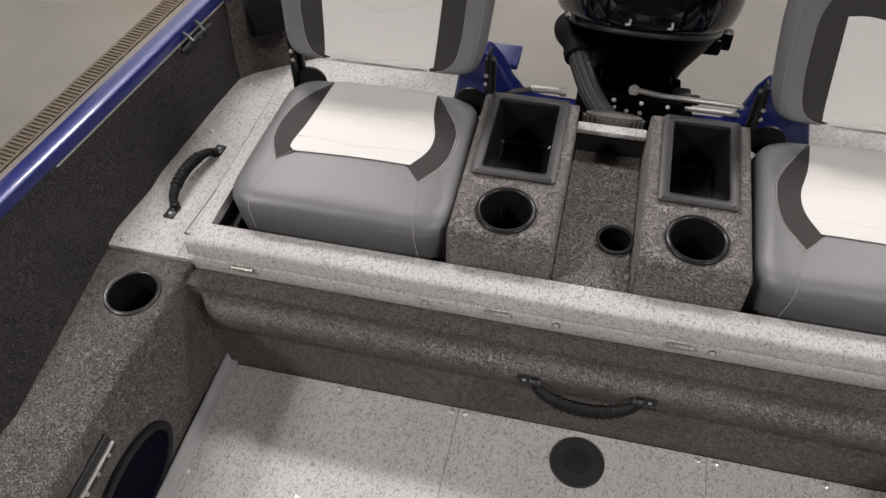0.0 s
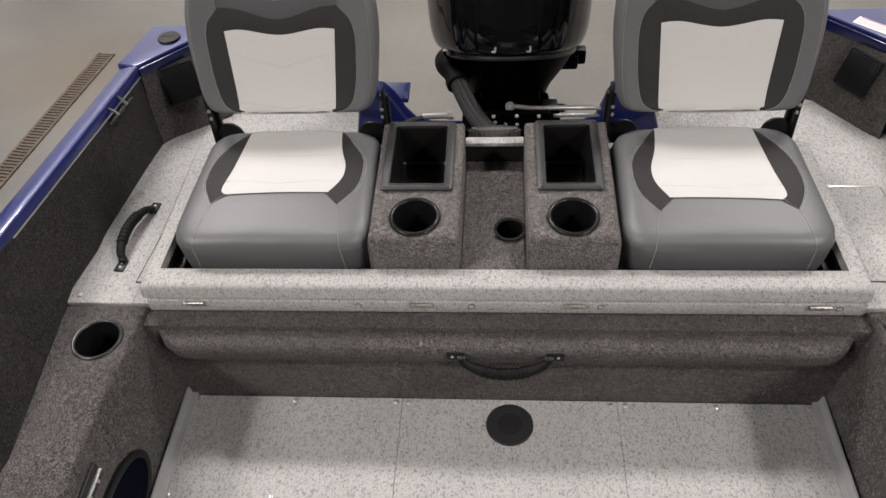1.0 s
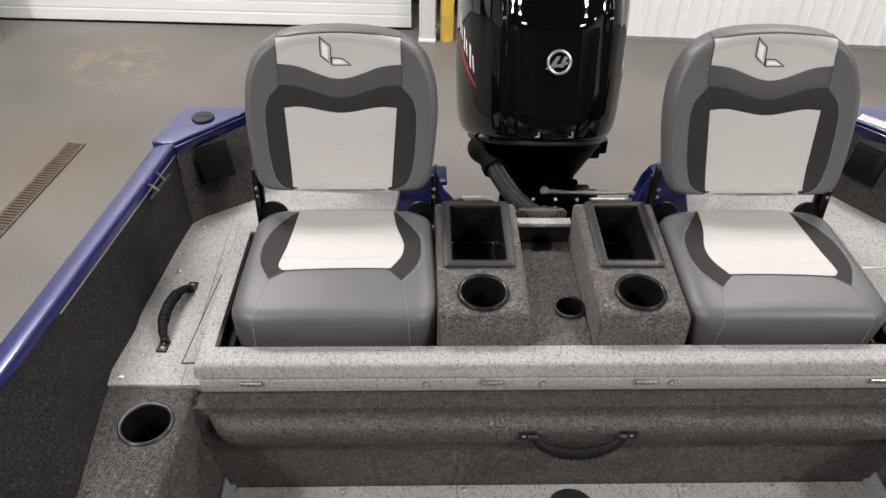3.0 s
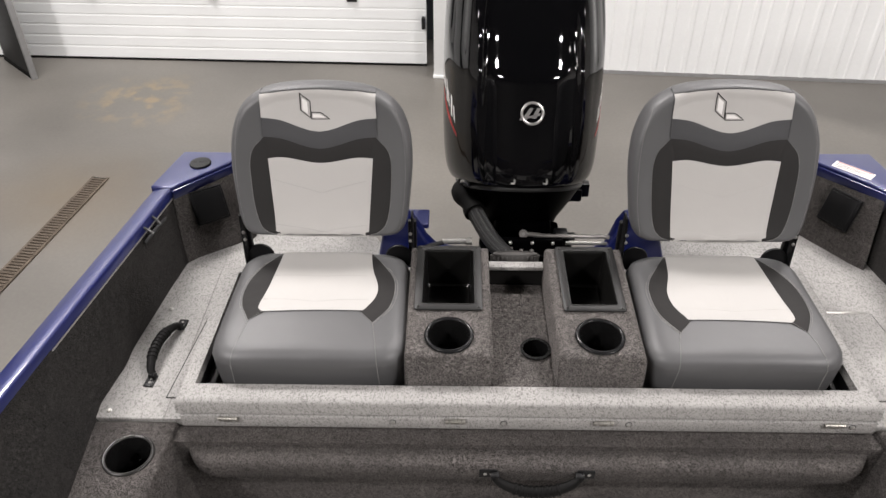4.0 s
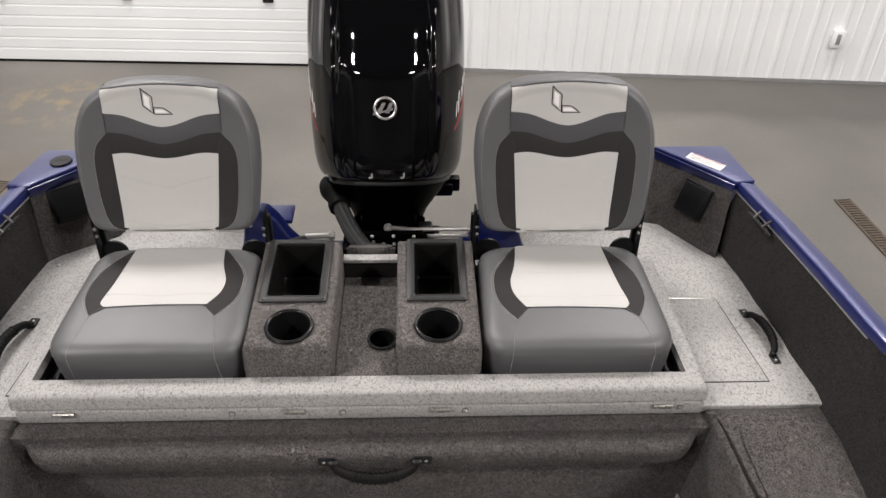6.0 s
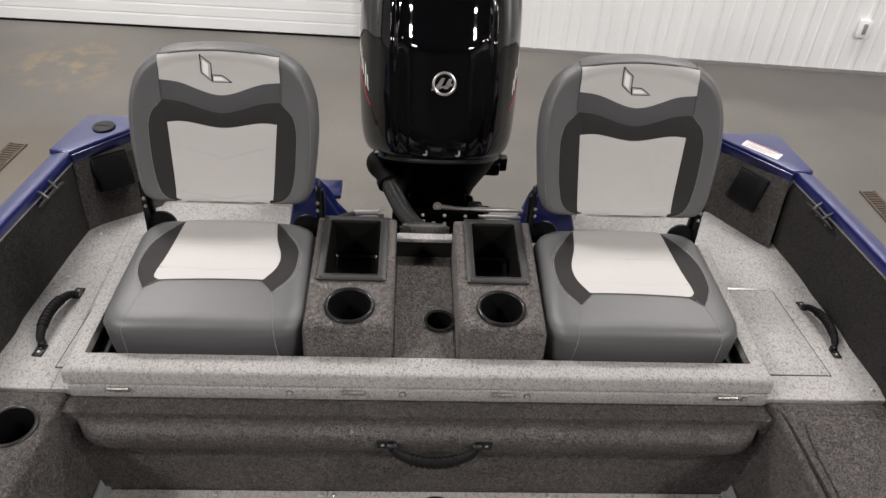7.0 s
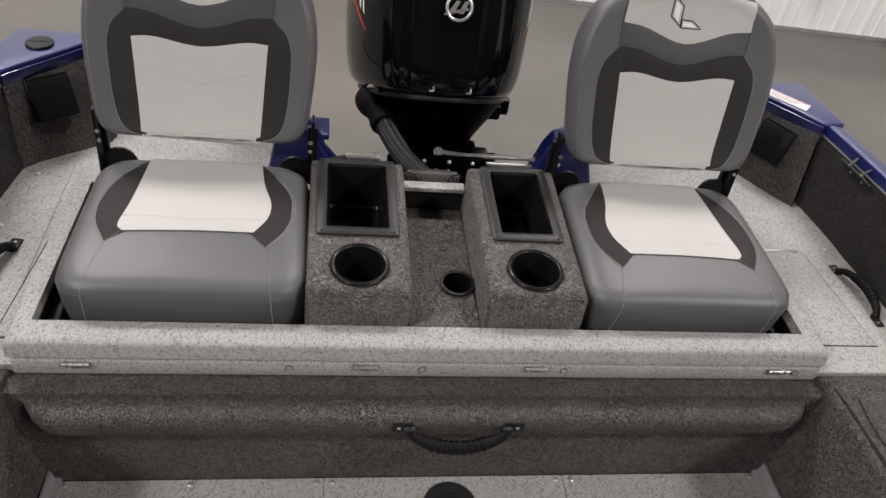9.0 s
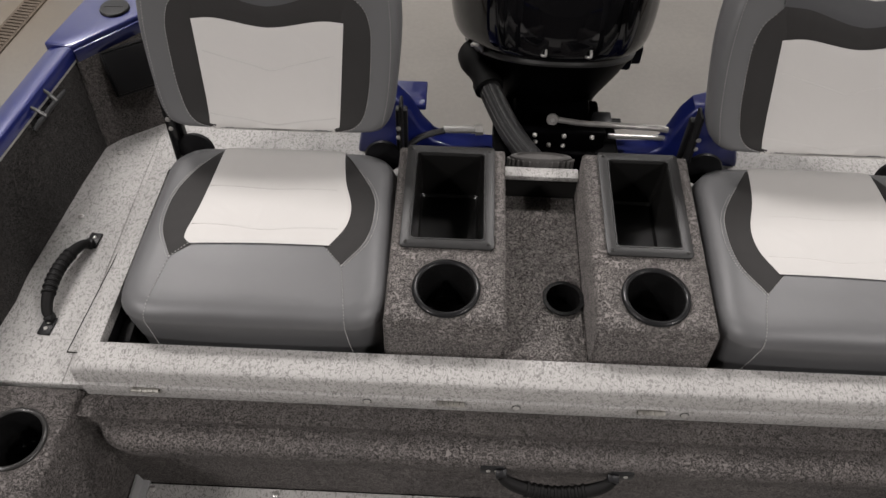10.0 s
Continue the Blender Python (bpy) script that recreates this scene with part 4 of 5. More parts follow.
def seat_logo(name, pts, body, parent, mat):
    """A raised plain shape from an outline, laid on the headrest."""
    mid = Vector((sum(p[0] for p in pts) / len(pts), 0, sum(p[1] for p in pts) / len(pts)))
    bm, top = bmesh.new(), []
    for x, z in pts:
        hit, normal, _, _ = body.ray_cast(Vector((x, -0.5, z)), Vector((0, 1, 0)))
        top.append(bm.verts.new(hit + normal * 0.0042))
    hit, normal, _, _ = body.ray_cast(Vector((mid.x, -0.5, mid.z)), Vector((0, 1, 0)))
    c = bm.verts.new(hit + normal * 0.0044)
    for i in range(len(top)):
        bm.faces.new((top[i], top[(i + 1) % len(top)], c))
    part(name, bm, mat, parent)


def boat_seat(m, side, fore=0.0, crease=None, broad=1.0, tall=0.925):
    """side: -1 for a seat whose outer arm is towards -x, 1 for its mirror image; fore: how far the sewn panels sit forward; crease: what its pressed lines are made of; broad, tall: the size of its backrest, which is let down by nine degrees."""
    ob = thing("boat_seat", "folding boat seat in grey, charcoal and pale vinyl upholstery", "seat", m, "folding seats")
    # cushion
    bm = cushion_body()
    bm.transform(Matrix.Translation((0, 0.207, 0.345)))
    body = grown(bm)
    cushion = part("cushion", bm, SEAT_GREY, ob, angle=70)
    up = Vector((0, 0, -1))

    def top(pts, steps=5):
        """Places over the cushion, drawn for the port seat: outer edge towards -x."""
        return [(-side * p.x, p.y - fore * (1 - max(0, p.y - 0.15) / 0.25), 0.5) for p in smooth_line([(x, y, 0) for x, y in pts], steps)]

    outer_edge = top([(-0.117, 0.146), (-0.13, 0.163), (-0.12, 0.225), (-0.113, 0.3), (-0.108, 0.391)])
    inner_edge = top([(0.114, 0.152), (0.137, 0.195), (0.141, 0.242), (0.124, 0.305), (0.112, 0.393)])
    part("pale_panel", draped(sheet(outer_edge, inner_edge, 30, 16), body, up, 0.0042, -0.0028), SEAT_PALE, cushion, "pale grey vinyl centre panel", 60)
    outer_in = top([(-0.105, 0.152), (-0.116, 0.166), (-0.106, 0.228), (-0.1, 0.3), (-0.1, 0.376)])
    outer_out = top([(-0.146, 0.12), (-0.174, 0.184), (-0.174, 0.255), (-0.152, 0.316), (-0.112, 0.376)])
    inner_in = top([(0.1, 0.158), (0.122, 0.196), (0.126, 0.24), (0.11, 0.3), (0.1, 0.376)])
    inner_out = top([(0.139, 0.115), (0.173, 0.17), (0.182, 0.237), (0.171, 0.29), (0.118, 0.376)])
    for a, b in ((outer_in, outer_out), (inner_in, inner_out)):
        part("side_panel", draped(sheet(a, b, 20, 6), body, up, 0.0024, -0.0006), SEAT_COAL, cushion, "charcoal vinyl side panel", 60)
        part("seam", stitched(b[:-2], body, up, 0.0009, 0.0009, 0.0034), THREAD, cushion, "pale stitched seam")
        second = [(x * 1.03, y, z) for x, y, z in b[:-3]]
        part("seam", stitched(second, body, up, 0.0007, 0.0007, 0.0034), THREAD, cushion, "pale stitched seam")
    for x, far, y in ((-0.146, -0.172, 0.12), (0.139, 0.158, 0.115)):
        k = far - x
        pts = [(-side * px, py, pz) for px, py, pz in ((x, y - fore, 0.446), (x + k * 0.4, 0.07, 0.446), (x + k * 0.65, 0.035, 0.437), (x + k * 0.8, 0.014, 0.41), (x + k * 0.9, 0.02, 0.36), (far, 0.035, 0.31))]
        part("seam", stitched(pts, body, None, 0.0009, 0.0009, 0.0034), THREAD, cushion, "pale stitched seam")
        tip = [(-side * x, y - fore, 0.5), (-side * x * 0.78, y + 0.034 - fore, 0.5)]
        part("seam", stitched(tip, body, up, 0.0009, 0.0009, 0.0034), THREAD, cushion, "pale stitched seam")
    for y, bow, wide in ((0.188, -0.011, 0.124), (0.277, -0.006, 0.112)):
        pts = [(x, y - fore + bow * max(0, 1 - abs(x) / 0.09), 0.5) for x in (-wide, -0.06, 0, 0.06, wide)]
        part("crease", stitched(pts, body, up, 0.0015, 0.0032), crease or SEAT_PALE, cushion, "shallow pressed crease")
    # backrest
    bm = back_body()
    bm.transform(Matrix.Translation((0, 0.4195, 0.476)))
    body = grown(bm)
    back = part("backrest", bm, SEAT_GREY, ob, angle=70)
    on = (0, 1, 0)

    def flat(pts, steps=5, s=1):
        return [(s * p.x, 0.3, p.y) for p in smooth_line([(x, z, 0) for x, z in pts], steps)]

    # charcoal surround as two arms and a band
    arm_in = [(0.1, 0.484), (0.106, 0.535), (0.113, 0.6), (0.12, 0.7)]
    arm_out = [(0.118, 0.488), (0.148, 0.502), (0.163, 0.548), (0.17, 0.63), (0.166, 0.7), (0.132, 0.742)]
    for s in (-1, 1):
        part("surround", draped(sheet(flat(arm_in, 5, s), flat(arm_out, 5, s), 24, 5), body, on, 0.0022, -0.0006), SEAT_COAL, back, "charcoal vinyl side panel", 60)
        part("seam", stitched(flat(arm_out, 5, s)[::3], body, on, 0.0009, 0.0009, 0.0034), THREAD, back, "pale stitched seam")
    v_low = flat([(-0.125, 0.676), (-0.085, 0.68), (0.0, 0.664), (0.085, 0.68), (0.125, 0.676)])
    v_mid = flat([(-0.136, 0.741), (-0.09, 0.736), (0.0, 0.711), (0.09, 0.736), (0.136, 0.741)])
    part("surround", draped(sheet(v_low, v_mid, 24, 5), body, on, 0.0024, -0.0006), SEAT_COAL, back, "charcoal vinyl band", 60)
    v_top = flat([(-0.137, 0.79), (-0.09, 0.783), (0.0, 0.755), (0.09, 0.783), (0.137, 0.79)])
    v_high = flat([(-0.137, 0.798), (-0.09, 0.792), (0.0, 0.764), (0.09, 0.792), (0.137, 0.798)])
    part("shoulder_band", draped(sheet(v_mid, v_high, 24, 6), body, on, 0.002, -0.0008), SEAT_SLATE, back, "slate grey vinyl band", 60)
    head = flat([(-0.136, 0.846), (-0.08, 0.856), (0.0, 0.861), (0.08, 0.857), (0.135, 0.848)])
    part("head_panel", draped(sheet(v_top, head, 40, 16), body, on, 0.003, -0.0026), SEAT_PALE, back, "pale grey vinyl headrest panel", 60)
    p_low = flat([(-0.115, 0.485), (-0.06, 0.481), (0.0, 0.48), (0.06, 0.481), (0.112, 0.485)])
    p_top = flat([(-0.126, 0.686), (-0.085, 0.689), (0.0, 0.675), (0.085, 0.689), (0.126, 0.687)])
    part("pale_panel", draped(sheet(p_low, p_top, 24, 18), body, on, 0.004, -0.0028), SEAT_PALE, back, "pale grey vinyl centre panel", 60)
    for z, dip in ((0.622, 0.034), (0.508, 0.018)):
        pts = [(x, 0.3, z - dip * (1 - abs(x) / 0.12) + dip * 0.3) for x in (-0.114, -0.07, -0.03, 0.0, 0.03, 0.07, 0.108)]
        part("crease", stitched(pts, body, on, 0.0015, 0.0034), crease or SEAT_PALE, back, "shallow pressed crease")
    for s in (-1, 1):
        pts = [(s * x, 0.3, z) for x, z in ((0.186, 0.495), (0.198, 0.56), (0.204, 0.66), (0.198, 0.75), (0.18, 0.815))]
        part("seam", stitched(pts, body, on, 0.0007, 0.0008, 0.0034), THREAD, back, "pale stitched seam")
        part("seam", stitched([(s * 0.1365, 0.3, z) for z in (0.745, 0.79, 0.862)], body, on, 0.0016), SEAT_SLATE, back)
    part("seam", stitched([(x, 0.3, z) for x, z in ((-0.137, 0.848), (-0.08, 0.858), (0.0, 0.863), (0.08, 0.859), (0.135, 0.85))], body, on, 0.0022), SEAT_GREY, back)
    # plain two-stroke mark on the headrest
    a = [(-0.041, 0.853), (-0.018, 0.831), (-0.018, 0.789), (-0.041, 0.809)]
    b = [(-0.0165, 0.787), (0.027, 0.787), (0.006, 0.803), (-0.0165, 0.804)]
    inset = lambda pts, k: [(sum(q[0] for q in pts) / len(pts) * (1 - k) + p[0] * k, sum(q[1] for q in pts) / len(pts) * (1 - k) + p[1] * k) for p in pts]  # noqa: E731
    for pts in (a, b):
        line = [*pts, pts[0]]
        seat = []
        for i in range(len(line) - 1):
            for k in range(5):
                seat.append((line[i][0] + (line[i + 1][0] - line[i][0]) * k / 5, 0.3, line[i][1] + (line[i + 1][1] - line[i][1]) * k / 5))
        seat.append(seat[0])
        edge = []
        for p in seat:
            hit, normal, _, _ = body.ray_cast(Vector(p) - Vector((0, 0.5, 0)), Vector((0, 1, 0)))
            edge.append(hit + normal * 0.0036)
        part("emblem_outline", tube(edge, 0.0011, 5), SEAT_COAL, back, "dark outlined emblem")
    seat_logo("emblem", inset([(-0.037, 0.843), (-0.024, 0.831), (-0.024, 0.798), (-0.037, 0.81)], 0.95), body, back, STICKER)
    seat_logo("emblem", inset([(-0.014, 0.799), (0.004, 0.799), (0.018, 0.7905), (-0.014, 0.7905)], 0.95), body, back, STICKER)
    middle = Matrix.Translation((0, 0.425, 0.683))
    back.matrix_basis = middle @ Matrix.Rotation(radians(-9), 4, "X") @ Matrix.Diagonal((broad, 1, tall, 1)) @ middle.inverted()
    # hinge straps and stop discs
    for s in (-1, 1):
        x = s * 0.216
        arm = hexa([(x - 0.003, 0.385, 0.275), (x + 0.003, 0.385, 0.275), (x + 0.003, 0.425, 0.275), (x - 0.003, 0.425, 0.275)],
                   [(x - 0.003, 0.405, 0.53), (x + 0.003, 0.405, 0.53), (x + 0.003, 0.438, 0.53), (x - 0.003, 0.438, 0.53)], 0.002)
        join(arm, box(x - 0.012 if s > 0 else x - 0.01, x + 0.01 if s > 0 else x + 0.012, 0.43, 0.446, 0.33, 0.5, 0.003))
        arm_ob = part("hinge_arm", arm, BLACK, ob, "black steel hinge arm")
        disc = lathe([(0.001, -0.004), (0.034, -0.004), (0.036, 0.0), (0.034, 0.004), (0.001, 0.004)], 28)
        disc.transform(Matrix.Translation((x - s * 0.036, 0.412, 0.4)) @ Matrix.Rotation(radians(80), 4, "X"))
        part("stop_disc", disc, BLACK, ob, "black plastic hinge disc")
        for z in (0.46, 0.482):
            sc = screw_head(0.005, 0.003)
            sc.transform(Matrix.Translation((x - s * 0.004, 0.402, z)) @ Matrix.Rotation(radians(90), 4, "X"))
            part("screw", sc, ALLOY, arm_ob)
    part("base", box(-0.17, 0.17, 0.08, 0.38, 0.262, 0.33, 0.01), BLACK, ob, "black plastic seat base")
    return ob


boat_seat(Matrix.Translation((-0.481, 0, 0)), -1, 0.0, CREASE_SHADE)
boat_seat(Matrix.Translation((0.489, 0, 0)), 1, 0.02, None, 1.02, 0.965)


# ------------------------------------------------------------------ consoles between the seats
def cup_holder(m, mat=CUP, r=0.0565, hole=0.045, depth=0.09, label="black plastic cup holder with a raised rim", name="cup_holder", rim=None):
    ob = thing(name, label, "cup holder", m)
    part("cup", lathe([(hole + 0.001, 0.002), (hole, 0.0), (hole * 0.93, -depth * 0.9), (hole * 0.88, -depth), (hole * 0.6, -depth), (hole * 0.55, -depth + 0.003), (0.0006, -depth + 0.004)], 40), mat, ob)
    part("rim", lathe([(r, -0.001), (r, 0.001), (r - 0.0008, 0.0028), (r - 0.0025, 0.0042), (r - 0.005, 0.005), (hole + 0.0055, 0.0052), (hole + 0.003, 0.0046), (hole + 0.0012, 0.003), (hole + 0.0004, 0.0), (hole + 0.0003, -0.006)], 56), rim or RIM_BLACK, ob)
    return ob


def console(x0, x1, tray):
    """A carpeted box with an opening for a cup holder and one for a tray."""
    cx, cy = (x0 + x1) / 2, 0.08
    ob = thing("console", "charcoal carpeted console box between the seats", "console", Matrix.Translation((cx, 0, 0)), "consoles")
    w = (x1 - x0) / 2
    t0, t1 = tray[0] - cx, tray[1] - cx
    slope = lambda x, y: 0.055 * (y - 0.2)  # noqa: E731
    outline = [(-w, 0.02), (w, 0.02), (w, 0.392), (-w, 0.392)]
    body = holed_plate(outline, [circle(0, cy, 0.0515, 36), rect(t0 + 0.013, t1 - 0.013, 0.17, 0.374, 0.006)], 0.441, 0.262, 0.3, 0.012, slope)
    for v in body.verts:
        if v.co.z < 0.3 and abs(v.co.y - 0.02) < 0.001:
            v.co.y -= 0.014
    part("body", body, CARPET, ob, angle=50)
    part("front_panel", hexa([(-w + 0.001, 0.0035, 0.264), (w - 0.001, 0.0035, 0.264), (w - 0.001, 0.012, 0.264), (-w + 0.001, 0.012, 0.264)], [(-w + 0.003, 0.0165, 0.414), (w - 0.003, 0.0165, 0.414), (w - 0.003, 0.026, 0.414), (-w + 0.003, 0.026, 0.414)], 0.004, 3), CARPET, ob)
    cup_holder(Matrix.Translation((cx, cy, 0.4435 + slope(0, cy))) @ Matrix.Rotation(math.atan(0.055), 4, "X"), r=0.0555)
    bezel = thing("storage_tray", "black moulded open storage tray with a screwed bezel", "tray", Matrix.Translation(((tray[0] + tray[1]) / 2, 0.272, 0.4435 + slope(0, 0.272))) @ Matrix.Rotation(math.atan(0.055), 4, "X"), "storage trays")
    a, b = (tray[1] - tray[0]) / 2, 0.115
    loops = []
    for dx, z in ((0.0, 0.0), (0.0, 0.0032), (0.0012, 0.0042), (0.0155, 0.0046), (0.0165, 0.0058), (0.0182, 0.0058), (0.019, 0.0046), (0.0195, -0.01)):
        loops.append([(x, y, z) for x, y in rect(-a + dx, a - dx, -b + dx, b - dx, 0.007 - dx * 0.1)])
    part("bezel", rings(loops, False), BEZEL, bezel, "satin grey-black bezel")
    bin_loops = [[(x, y, z) for x, y in rect(-a + d, a - d, -b + d, b - d, 0.008)] for d, z in ((0.019, 0.003), (0.024, -0.105), (0.028, -0.11))]
    bin_bm = rings(bin_loops, False)
    bin_bm.verts.ensure_lookup_table()
    bin_bm.faces.new(bin_bm.verts[-len(bin_loops[0]):])
    part("bin", bin_bm, BIN, bezel, "black plastic bin", 20)
    for sx in (-1, 1):
        for sy in (-1, 1):
            s = screw_head(0.0034, 0.0018)
            s.transform(Matrix.Translation((sx * (a - 0.0095), sy * (b - 0.0095), 0.0044)))
            part("screw", s, RIM_STEEL, bezel)
    return ob


console(-0.266, -0.071, (-0.2505, -0.0915))
console(0.072, 0.264, (0.096, 0.2405))

# trough between the consoles
trough_pts = [(-0.0705, 0.012), (0.0715, 0.012), (0.0715, 0.385), (-0.0705, 0.385)]
trough = structure("console_trough", holed_plate(trough_pts, [circle(0.036, 0.139, 0.033, 28)], 0.335, 0.262, 0.29, 0.004), CARPET, "charcoal carpeted trough between the consoles", "trough", 50)
structure("trough_back", box(-0.0705, 0.0715, 0.385, 0.392, 0.262, 0.386), DARK_GAP, "dark recess behind the trough", "panel")
structure("trough_sill", box(-0.0705, 0.0715, 0.376, 0.402, 0.386, 0.398, 0.003), DECK, "pale flecked vinyl sill before the motor well", "trim")
cup_holder(Matrix.Translation((0.036, 0.139, 0.336)), r=0.0345, hole=0.031, depth=0.045, label="small black cup holder sunk in the carpeted trough", rim=CUP)
cup_holder(Matrix.Translation((*cup_at, DECK_Z - 0.003)), r=0.0545, hole=0.0455, depth=0.095, label="black cup holder with a bright metal rim in the side locker", rim=RIM_STEEL)


# ------------------------------------------------------------------ grab handles
def grab_handle(m, sag, rise):
    """Along x, standing off along z, sagging towards -y."""
    ob = thing("grab_handle", "black rubber grab handle with screwed end brackets", "handle", m, "grab handles")
    for s in (-1, 1):
        plate = join(box(s * 0.114 - 0.021, s * 0.114 + 0.021, -0.0135, 0.0135, 0.0, 0.0045, 0.002), box(min(s * 0.088, s * 0.108), max(s * 0.088, s * 0.108), -0.0085, 0.0085, 0.001, 0.018, 0.003))
        br = part("bracket", plate, BLACK, ob, "black steel end bracket")
        for x in (0.106, 0.121):
            sc = screw_head(0.0042, 0.0026)
            sc.transform(Matrix.Translation((s * x, 0, 0.004)))
            part("screw", sc, ALLOY, br)

    def along(u):
        f = max(0, 1 - u * u) ** 0.7
        return Vector((0.098 * u, -sag * f, 0.012 + (rise - 0.012) * f))

    part("grip", tube([along(-1 + k / 14) for k in range(29)], lambda t: 0.0092 + 0.0042 * math.sin(math.pi * t) ** 0.5, 12), GRIP, ob, "ribbed rubber grip")
    for k in range(9):
        u = -0.52 + 0.13 * k
        way = (along(u + 0.02) - along(u - 0.02)).normalized()
        rib = lathe([(0.013, -0.0034), (0.0152, -0.002), (0.0152, 0.002), (0.013, 0.0034)], 14)
        rib.transform(Matrix.Translation(along(u)) @ way.to_track_quat("Z", "Y").to_matrix().to_4x4())
        part("rib", rib, GRIP, ob)
    return ob


grab_handle(Matrix.Translation((0.025, -0.131, 0.229)) @ Matrix.Rotation(radians(90), 4, "X") @ Matrix.Diagonal((0.93, 0.93, 0.93, 1)), 0.036, 0.026)
handle = grab_handle(Matrix.Translation((-0.856, 0.163, DECK_Z)) @ Matrix.Rotation(radians(265), 4, "Z") @ Matrix.Diagonal((0.86, 0.86, 0.86, 1)), 0.021, 0.032)
copy_thing(handle, Matrix.Translation((0.986, 0.185, DECK_Z)) @ Matrix.Rotation(radians(95), 4, "Z") @ Matrix.Diagonal((0.86, 0.86, 0.86, 1)))

# floor fittings
drain = thing("floor_vent", "round black slotted vent cover in the floor", "vent", Matrix.Translation((0.037, -0.162, 0)))
part("disc", lathe([(0.0545, 0), (0.0545, 0.002), (0.052, 0.0045), (0.03, 0.005), (0.001, 0.005)], 48), SATIN, drain)
for k in range(9):
    y = -0.024 + 0.006 * k
    w = math.sqrt(max(0.0001, 0.0285**2 - y * y))
    part("slot", box(-w, w, y - 0.0014, y + 0.0014, 0.0046, 0.0056), DARK_GAP, drain, "dark slot")
for a in (20, 140, 260):
    s = screw_head(0.004, -0.0028)
    s.transform(Matrix.Translation((0.043 * math.cos(radians(a)), 0.043 * math.sin(radians(a)), 0.0045)))
    part("screw", s, SATIN, drain)
plate = thing("pedestal_plate", "round cream seat pedestal plate screwed to the floor", "plate", Matrix.Translation((0.035, -0.462, 0)))
part("disc", lathe([(0.112, 0), (0.112, 0.004), (0.106, 0.008), (0.06, 0.012), (0.058, 0.008), (0.001, 0.008)], 56), BEIGE, plate)
for a in (90, 210, 330):
    s = screw_head(0.0065, 0.004)
    s.transform(Matrix.Translation((0.095 * math.cos(radians(a)), 0.095 * math.sin(radians(a)), 0.0085)))
    part("screw", s, CHROME, plate)


# ------------------------------------------------------------------ side fittings
def mooring_cleat(m):
    """Along y on a side lining, standing off along x."""
    ob = thing("mooring_cleat", "grey anodised mooring cleat under the gunwale", "cleat", m, "mooring cleats")
    part("base", box(-0.004, 0.004, -0.048, 0.048, -0.03, -0.004, 0.004), BLACK, ob)
    part("bar", tube(smooth_line([(0.02, -0.066, -0.006), (0.022, -0.036, -0.002), (0.022, 0.036, -0.002), (0.02, 0.066, -0.006)], 5), lambda t: 0.0035 + 0.0025 * math.sin(math.pi * t), 10), SATIN, ob, "dark cleat bar")
    for y in (-0.024, 0.024):
        part("horn", tube(smooth_line([(0.025, y, 0.0), (0.014, y * 1.1, 0.014), (0.0, y * 1.2, 0.024)], 4), lambda t: 0.005 - 0.002 * t, 8), CLEAT, ob)
        part("stem", tube([(0.0, y, -0.012), (0.024, y, -0.004)], 0.006, 8), BLACK, ob)
        part("bolt", tube([(0.004, y, -0.022), (0.0075, y, -0.022)], 0.0032, 8), ALLOY, ob, "bright bolt head")
    return ob


mooring_cleat(Matrix.Translation((port_high(0.445) + 0.004, 0.445, 0.462)) @ Matrix.Rotation(radians(-8.5), 4, "Z") @ Matrix.Scale(0.88, 4))
mooring_cleat(Matrix.Translation((star_high(0.445) - 0.004, 0.445, 0.462)) @ Matrix.Rotation(radians(180 + 9), 4, "Z") @ Matrix.Scale(0.88, 4))


def speaker(m):
    """A square grille on a corner panel; x along the panel, z up it, facing -y."""
    ob = thing("speaker", "square black speaker grille on the corner panel", "speaker", m, "speakers")
    part("frame", box(-0.047, 0.047, -0.014, 0.004, -0.049, 0.049, 0.005, 3), BLACK, ob)
    part("grille", box(-0.041, 0.041, -0.0175, -0.012, -0.043, 0.043, 0.003), BLACK, ob)
    # a lighter strip added to show the upper edge catching light
    part("lit_top_edge", box(-0.045, 0.045, -0.0155, -0.012, 0.0455, 0.0485, 0.001), SATIN, ob)
    return ob


def on_panel(low0, low1, high0, high1, f, g):
    a, b = Vector((*low0, DECK_Z - 0.04)).lerp(Vector((*low1, DECK_Z - 0.04)), f), Vector((*high0, RIM_Z)).lerp(Vector((*high1, RIM_Z)), f)
    x = (Vector((*low1, 0)) - Vector((*low0, 0))).normalized()
    if x.x < 0:
        x = -x
    z = (b - a).normalized()
    y = z.cross(x).normalized()
    z = x.cross(y)
    m = Matrix((x, y, z)).transposed().to_4x4()
    return Matrix.Translation(a.lerp(b, g)) @ m


speaker(on_panel(*PANEL_P, 0.42, 0.72))
speaker(on_panel(*PANEL_S, 0.43, 0.68))
filler = thing("filler_cap", "black round deck filler cap on the corner cap", "cap", Matrix.Translation((-0.885, 0.718, RIM_Z + 0.021)))
part("disc", lathe([(0.03, 0), (0.0303, 0.003), (0.0285, 0.0058), (0.02, 0.0068), (0.001, 0.007)], 40), BLACK, filler)
part("grip", box(-0.02, 0.02, -0.0015, 0.0015, 0.0065, 0.0078, 0.0005), BLACK, filler)
label = thing("warning_label", "white printed warning label with a red heading", "label", Matrix.Translation((0.968, 0.71, RIM_Z + 0.0212)) @ Matrix.Rotation(radians(-45), 4, "Z"))
part("paper", box(-0.055, 0.055, -0.019, 0.019, 0, 0.0006), STICKER, label)
